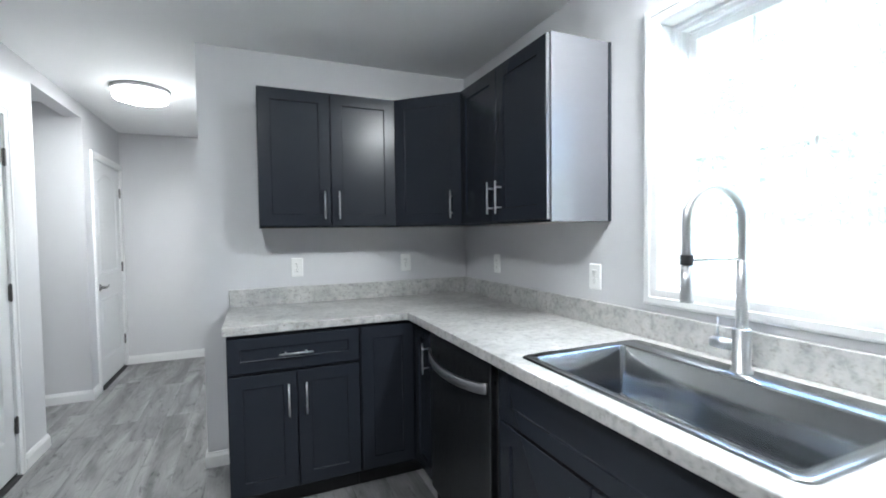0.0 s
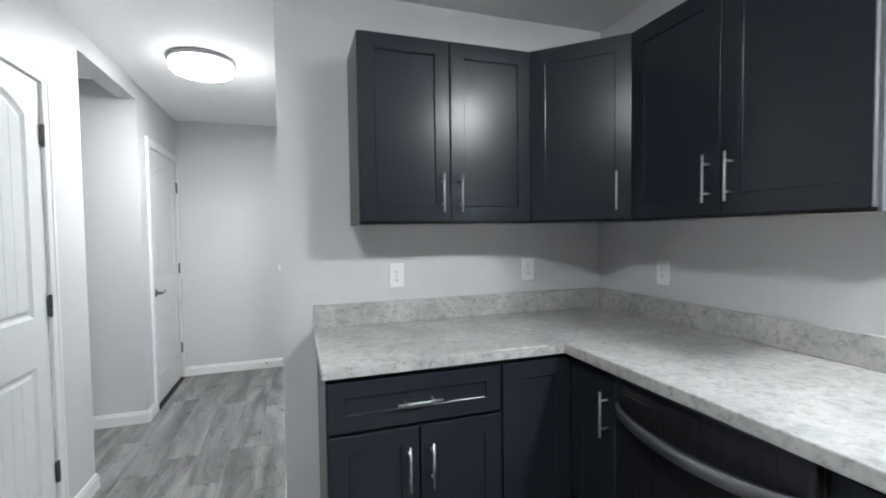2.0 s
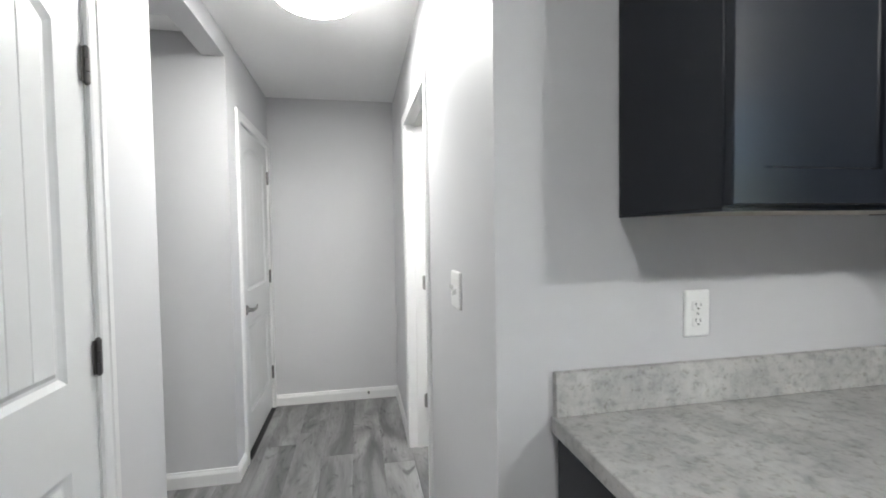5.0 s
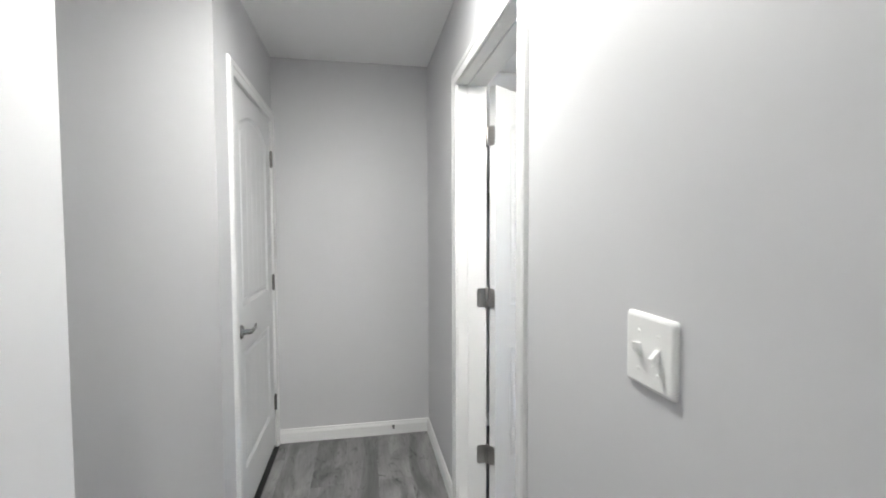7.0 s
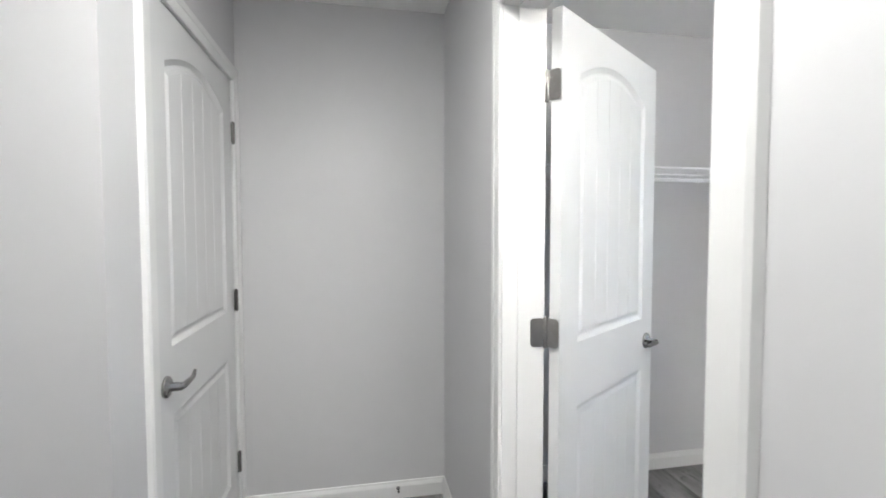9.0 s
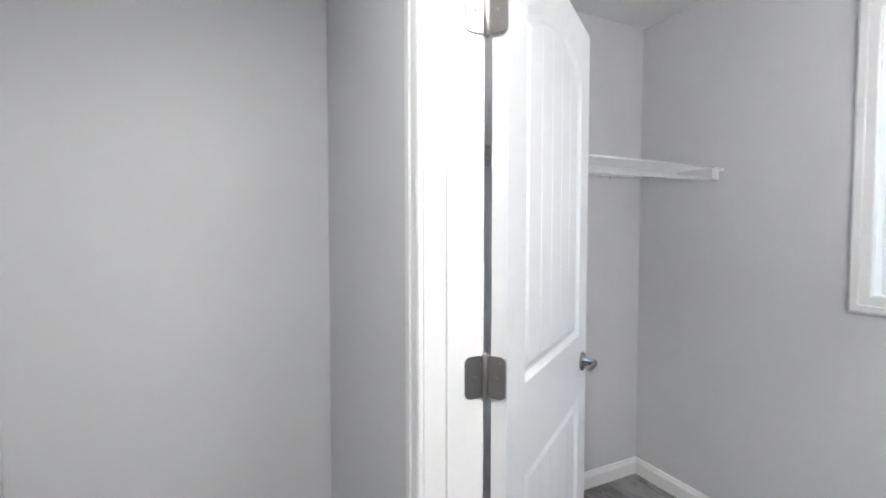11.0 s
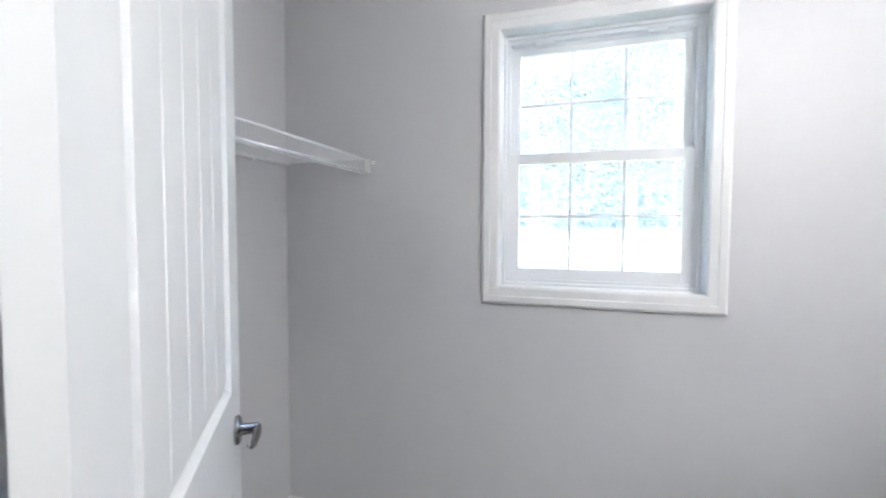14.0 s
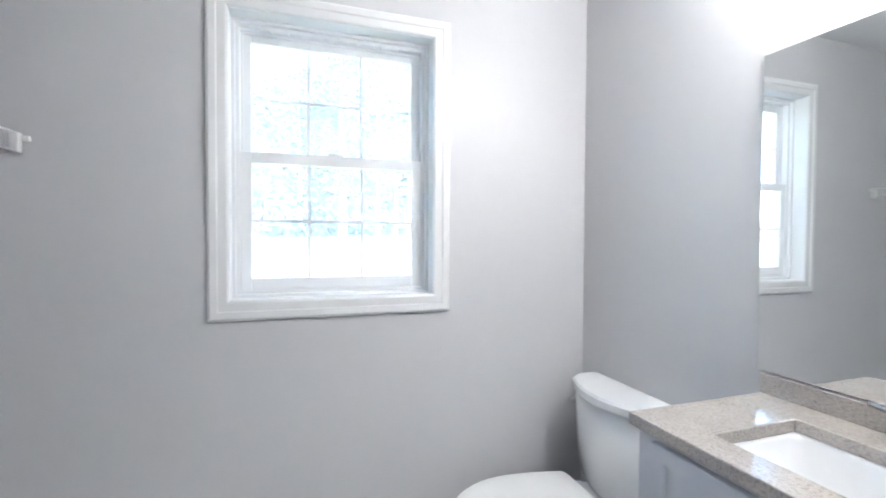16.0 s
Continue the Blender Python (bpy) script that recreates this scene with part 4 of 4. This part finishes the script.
bas = thing("washbasin", pose(0, 0, 0), "white rectangular undermount basin in the vanity top", "basin")
bl = [rrect(BX0 - 0.012, BX1 + 0.012, BY0 - 0.012, BY1 + 0.012, 0.03, VT - 0.0315), rrect(BX0 + 0.003, BX1 - 0.003, BY0 + 0.003, BY1 - 0.003, 0.03, VT - 0.0315), rrect(BX0 + 0.006, BX1 - 0.006, BY0 + 0.006, BY1 - 0.006, 0.03, VT - 0.038),
      rrect(BX0 + 0.03, BX1 - 0.03, BY0 + 0.02, BY1 - 0.02, 0.035, VT - 0.13), rrect(BX0 + 0.06, BX1 - 0.06, BY0 + 0.045, BY1 - 0.045, 0.04, VT - 0.155), rrect(BX0 + 0.22, BX1 - 0.22, BY0 + 0.10, BY1 - 0.10, 0.02, VT - 0.162)]
part("bowl", loft(bl, cap0=False), PORCELAIN, bas, smooth=True)
part("drain", turned([(0.022, -0.160), (0.020, -0.157), (0.0, -0.156)], (0.350, 3.515, VT), 20), CHROME, bas, smooth=True)
ft = thing("basin_tap", pose(0.350, 3.325, VT), "small brushed nickel tap behind the basin", "tap")
part("base", boxes((-0.08, 0.08, -0.024, 0.024, 0.0005, 0.018), bevel=0.006), STEEL, ft)
part("spout", tube([(0, 0, 0.015), (0, 0.0, 0.07), (0, 0.02, 0.105), (0, 0.06, 0.115), (0, 0.10, 0.10)], [0.016, 0.014, 0.013, 0.012, 0.011], 14), STEEL, ft, smooth=True)
for x in (-0.062, 0.062):
    part("handle", tube([(x, 0, 0.015), (x, 0, 0.045), (x * 1.25, 0.004, 0.062), (x * 1.9, 0.012, 0.07)], [0.012, 0.011, 0.008, 0.006], 12), STEEL, ft, smooth=True)
mir = thing("mirror", pose(0, BATH_S, 0), "frameless rectangular wall mirror above the vanity top", "mirror")
part("backing", boxes((VX0 + 0.004, 0.746, 0.001, 0.004, 0.992, 1.838)), SLOT, mir)
part("glass", boxes((VX0 + 0.003, 0.747, 0.0045, 0.009, 0.991, 1.839), bevel=0.0012), MIRROR, mir, "clear silvered glass")
vl = thing("vanity_light", pose(0.36, BATH_S, 2.06), "lit three-lamp wall light over the mirror", "wall light")
part("back_plate", boxes((-0.28, 0.28, 0.001, 0.025, -0.045, 0.045), bevel=0.005), STEEL, vl)
vg = glow("vanity_shade", VANITY_TINT, VANITY_GLOW)
for x in (-0.19, 0.0, 0.19):
    arm = part("arm", tube([(x, 0.02, 0.0), (x, 0.08, 0.005), (x, 0.10, 0.03)], 0.008, 10), STEEL, vl, smooth=True)
    part("shade", turned([(0.028, 0.03), (0.050, 0.055), (0.058, 0.10), (0.055, 0.145), (0.0, 0.15)], (x, 0.10, 0), 24), vg, vl, "glowing frosted glass shade", smooth=True)

# toilet
TX = 1.205
wc = thing("toilet", pose(TX, BATH_S, 0), "white porcelain two-piece toilet with its lid down", "toilet")


def tank_loop(w, y0, y1, z, bow):
    pts = [(-w / 2 + 0.012, y0, z), (w / 2 - 0.012, y0, z), (w / 2, y0 + 0.012, z)]
    n = 14
    for k in range(n + 1):
        s = k / n
        x = w / 2 - w * s
        edge = min(s, 1 - s)
        pts.append((x, y1 - 0.03 * max(0, 1 - edge / 0.07) ** 2 + bow * math.sin(math.pi * s), z))
    return pts + [(-w / 2, y0 + 0.012, z)]


part("tank", loft([tank_loop(0.33, 0.02, 0.095, 0.385, 0.05), tank_loop(0.38, 0.015, 0.108, 0.42, 0.055), tank_loop(0.415, 0.012, 0.116, 0.56, 0.062), tank_loop(0.434, 0.010, 0.120, 0.748, 0.066)]), PORCELAIN, wc, smooth=True)
part("tank_lid", loft([tank_loop(0.444, 0.008, 0.126, 0.749, 0.068), tank_loop(0.450, 0.006, 0.130, 0.755, 0.069), tank_loop(0.450, 0.006, 0.130, 0.778, 0.069), tank_loop(0.440, 0.010, 0.124, 0.787, 0.067)]), PORCELAIN, wc)
hx = 0.212
part("flush_lever", tube([(hx - 0.006, 0.080, 0.690), (hx + 0.016, 0.080, 0.690), (hx + 0.018, 0.094, 0.688), (hx + 0.012, 0.125, 0.680)], [0.010, 0.008, 0.007, 0.006], 10), CHROME, wc, "chrome flush lever", smooth=True)


def oval(w, y0, y1, z, n=36, square=0.0):
    """A bowl outline: blunt at the back, round at the front."""
    out = []
    for k in range(n):
        a = 2 * math.pi * k / n
        c, s = math.cos(a), math.sin(a)
        yb = 0.5 * (y0 + y1) + 0.5 * (y1 - y0) * s
        grow = 1.0 if s > 0 else (1.0 + square * (-s) * abs(c))
        out.append((0.5 * w * math.copysign(abs(c) ** 0.86, c) * grow, yb, z))
    return out


part("bowl", loft([oval(0.23, 0.16, 0.56, 0.0), oval(0.22, 0.16, 0.55, 0.05), oval(0.20, 0.17, 0.52, 0.16), oval(0.27, 0.14, 0.60, 0.27), oval(0.35, 0.10, 0.685, 0.36), oval(0.368, 0.06, 0.70, 0.392), oval(0.35, 0.08, 0.69, 0.398)]), PORCELAIN, wc, smooth=True)
part("tank_deck", boxes((-0.12, 0.12, 0.02, 0.24, 0.33, 0.386), bevel=0.012), PORCELAIN, wc)
part("seat", loft([oval(0.362, 0.21, 0.705, 0.3985), oval(0.372, 0.205, 0.712, 0.404), oval(0.372, 0.205, 0.712, 0.414), oval(0.366, 0.21, 0.708, 0.418)]), PLASTIC, wc)


def lid_loop(w, y0, y1, z, n=18):
    """A lid outline: straight across the back with small corners, round at the front."""
    h, r = w / 2, 0.03
    out = [(-h * 0.80 + r, y0, z), (h * 0.80 - r, y0, z)]
    for k in range(1, 5):
        a = radians(90 * k / 5)
        out.append((h * 0.80 - r + r * math.sin(a), y0 + r - r * math.cos(a), z))
    ym = y0 + 0.52 * (y1 - y0)
    for k in range(4):
        t = k / 4
        out.append((h * (0.80 + 0.20 * math.sin(t * math.pi / 2)), y0 + r + (ym - y0 - r) * t, z))
    for k in range(n + 1):
        a = math.pi * k / n
        out.append((h * math.cos(a), ym + (y1 - ym) * math.sin(a), z))
    back = [(-x, y, zz) for x, y, zz in out[2:10]]
    return out + back[::-1]


part("seat_lid", loft([lid_loop(0.366, 0.215, 0.708, 0.4185), lid_loop(0.376, 0.210, 0.716, 0.423), lid_loop(0.376, 0.210, 0.716, 0.434), lid_loop(0.362, 0.217, 0.709, 0.440), lid_loop(0.30, 0.25, 0.67, 0.4445)]), PLASTIC, wc)

# wire shelf on the bathroom's north wall
ws = thing("wire_shelf", pose(0, NORTH, 1.645), "white vinyl-coated wire closet shelf on the wall", "shelf")
SX_0, SX_1, SD = BATH_W + 0.004, EAST - 0.004, 0.425
for nm, y, z in (("front_rod", -SD, 0.0), ("lip_rod", -SD, -0.052), ("back_rod", -0.012, -0.003), ("deck_rod", -SD * 0.52, -0.004)):
    part(nm, tube([(SX_0, y, z), (SX_1, y, z)], 0.0042, 8), WIRE, ws, smooth=True)
part("hanging_rod", tube([(SX_0, -SD + 0.03, -0.055), (SX_1, -SD + 0.03, -0.055)], 0.004, 8), WIRE, ws, smooth=True)
wire = None
x = SX_0 + 0.012
while x < SX_1:
    at = pose(x, 0, 0)
    if wire is None:
        wire = part("wire", tube([(0, -0.010, 0.002), (0, -SD, 0.0032), (0, -SD - 0.0034, -0.002), (0, -SD - 0.0034, -0.052)], 0.0011, 5), WIRE, ws, at=at)
    else:
        again(wire, at)
    x += 0.0127 * 1.3
part("end_bracket", boxes((EAST - 0.024, EAST - 0.001, -SD - 0.009, -SD + 0.012, -0.056, 0.004), (EAST - 0.014, EAST - 0.001, -SD - 0.030, -SD - 0.010, -0.020, -0.004), bevel=0.003), PLASTIC, ws)
part("end_bracket", boxes((BATH_W + 0.001, BATH_W + 0.024, -SD - 0.009, -SD + 0.012, -0.056, 0.004), bevel=0.003), PLASTIC, ws)
for x in (0.25, 0.8, 1.3):
    part("wall_clip", boxes((x - 0.008, x + 0.008, -0.020, -0.001, -0.016, 0.004), bevel=0.002), PLASTIC, ws)

# ---- outdoors ----


def ground_z(x, y):
    d = max(0.0, x - 3.0)
    return -0.35 + 2.3 * (1 - math.exp(-(d / 22.0) ** 1.5)) + 0.12 * noise.noise((x * 0.12, y * 0.12, 0))


bm = bmesh.new()
gx = [-900, -300, -100, -40, -15, -4] + [1.68 + 1.8 * k for k in range(28)] + [60, 80, 120, 200, 400, 900]
gy = [-900, -400, -150, -80, -50] + [-36 + 3 * k for k in range(28)] + [60, 90, 160, 400, 900]
rows = [[bm.verts.new((x, y, ground_z(x, y) if x > -4 else -0.35)) for y in gy] for x in gx]
for a, b in zip(rows, rows[1:]):
    for k in range(len(gy) - 1):
        bm.faces.new((a[k], b[k], b[k + 1], a[k + 1]))
tagged(part("ground", bm, LAWN, smooth=True), "bright sunlit lawn rising towards the woods", "lawn", kind="structure")
plain_wall("foundation", OUT_W, OUT_E, OUT_S, OUT_N, -0.6, -0.165, label="concrete base under the house")


def tree(at, height, seed, label):
    rnd = random.Random(seed)
    top = thing("tree", at, label, "tree", "trees behind the lawn")
    bm = bmesh.new()
    lean = (rnd.uniform(-0.4, 0.4), rnd.uniform(-0.4, 0.4))

    def spine(s):
        return Vector((lean[0] * s * s, lean[1] * s * s, height * s))
    ss = [0, 0.04, 0.15, 0.35, 0.6, 0.85, 1.0]
    r0 = height * 0.013
    tube([spine(s) for s in ss], [r0 * 1.5, r0 * 1.1, r0, r0 * 0.8, r0 * 0.55, r0 * 0.3, r0 * 0.08], 9, bm)
    ends = []
    for k in range(17):
        s = rnd.uniform(0.24, 0.97)
        a = rnd.uniform(0, 2 * math.pi)
        ln = height * 0.27 * (1.12 - s) ** 0.8 * rnd.uniform(0.7, 1.25)
        p = spine(s)
        d = Vector((math.cos(a), math.sin(a), 0.0))
        pts = [p, p + d * ln * 0.5 + Vector((0, 0, ln * 0.16)), p + d * ln + Vector((0, 0, ln * 0.22))]
        tube(pts, [r0 * 0.35 * (1.2 - s), r0 * 0.2 * (1.2 - s), r0 * 0.06], 5, bm)
        ends += [pts[1], pts[2], (pts[1] + pts[2]) / 2]
    part("trunk", bm, BARK, top, smooth=True)
    verts, faces = [], []
    for c in ends:
        spread = height * rnd.uniform(0.028, 0.06)
        for k in range(58):
            q = c + Vector((rnd.gauss(0, 1), rnd.gauss(0, 1), rnd.gauss(0, 0.6))) * spread
            u = Vector((rnd.gauss(0, 1), rnd.gauss(0, 1), rnd.gauss(0, 0.6))).normalized()
            w = u.orthogonal().normalized()
            z = rnd.uniform(0.07, 0.15)
            i = len(verts)
            verts += [q - u * z, q + w * z * 0.5, q + u * z, q - w * z * 0.5]
            faces.append((i, i + 1, i + 2, i + 3))
    me = bpy.data.meshes.new("crown")
    me.from_pydata([tuple(v) for v in verts], [], faces)
    me.materials.append(LEAF)
    crown = new("crown", me)
    crown.parent = top
    return top


rnd = random.Random(5)
kinds = [tree(pose(24 + 2 * k, 2 + 5 * k, ground_z(24 + 2 * k, 2 + 5 * k) - 0.1), 11 + k, 11 + k, "tall leafy tree at the lawn's edge") for k in range(3)]
for k in range(34):
    x, y = rnd.uniform(21, 44), -14 + k * 1.35 + rnd.uniform(-0.8, 0.8)
    src = kinds[k % 3]
    s = rnd.uniform(0.75, 1.2)
    o = copy_thing(src, pose(x, y, ground_z(x, y) - 0.1, 0, 0, rnd.uniform(0, 360)))
    o.scale = (s, s, s)
verts, faces = [], []
for k in range(16000):
    x, y = rnd.uniform(30, 52), rnd.uniform(-30, 48)
    z = ground_z(x, y) + abs(rnd.gauss(0, 1.0)) + max(0, x - 40) * rnd.uniform(0, 0.5)
    u = Vector((rnd.gauss(0, 1), rnd.gauss(0, 1), rnd.gauss(0, 1))).normalized()
    w, q, l = u.orthogonal().normalized(), Vector((x, y, z)), rnd.uniform(0.15, 0.42)
    i = len(verts)
    verts += [q - u * l, q + w * l * 0.6, q + u * l, q - w * l * 0.6]
    faces.append((i, i + 1, i + 2, i + 3))
me = bpy.data.meshes.new("undergrowth")
me.from_pydata([tuple(v) for v in verts], [], faces)
me.materials.append(LEAF)
tagged(new("undergrowth", me), "dense green undergrowth along the wood's edge", "bushes", kind="stuff")

verts, faces = [], []
for k in range(36000):
    y = rnd.uniform(-45, 62)
    x = rnd.uniform(50, 62)
    z = ground_z(x, y) + rnd.uniform(0, 1) ** 0.8 * (17 + 4 * noise.noise((0.15 * y, 0.0, 3.0)))
    u = Vector((rnd.gauss(0, 1), rnd.gauss(0, 1), rnd.gauss(0, 0.6))).normalized()
    w, q, l = u.orthogonal().normalized(), Vector((x, y, z)), rnd.uniform(0.4, 0.95)
    i = len(verts)
    verts += [q - u * l, q + w * l * 0.6, q + u * l, q - w * l * 0.6]
    faces.append((i, i + 1, i + 2, i + 3))
me = bpy.data.meshes.new("far_woods")
me.from_pydata([tuple(v) for v in verts], [], faces)
me.materials.append(LEAF)
tagged(new("far_woods", me), "dense far green woods behind the lawn", "woods", kind="stuff")

# ---- floor planks ----
PW, PL = 0.1815, 1.22
pm = to_mesh("plank", loft([rrect(0, PW - 0.0006, 0, PL - 0.0006, 0.0003, -0.006, 1), rrect(0, PW - 0.0006, 0, PL - 0.0006, 0.0003, -0.0014, 1), rrect(0.0014, PW - 0.002, 0.0014, PL - 0.002, 0.0003, 0.0, 1)]), PLANK)
rnd = random.Random(3)
x = OUT_E - 0.02 - PW
while x > OUT_W + 0.02:
    y = OUT_S + 0.02 - rnd.uniform(0.1, PL - 0.1)
    while y < OUT_N - 0.02:
        a, b = max(y, OUT_S + 0.02), min(y + PL, OUT_N - 0.02)
        if b - a > 0.03:
            o = new("plank", pm)
            o.parent = floor
            o.location, o.scale = (x, a, 0.0), (1, (b - a) / PL, 1)
        y += PL
    x -= PW
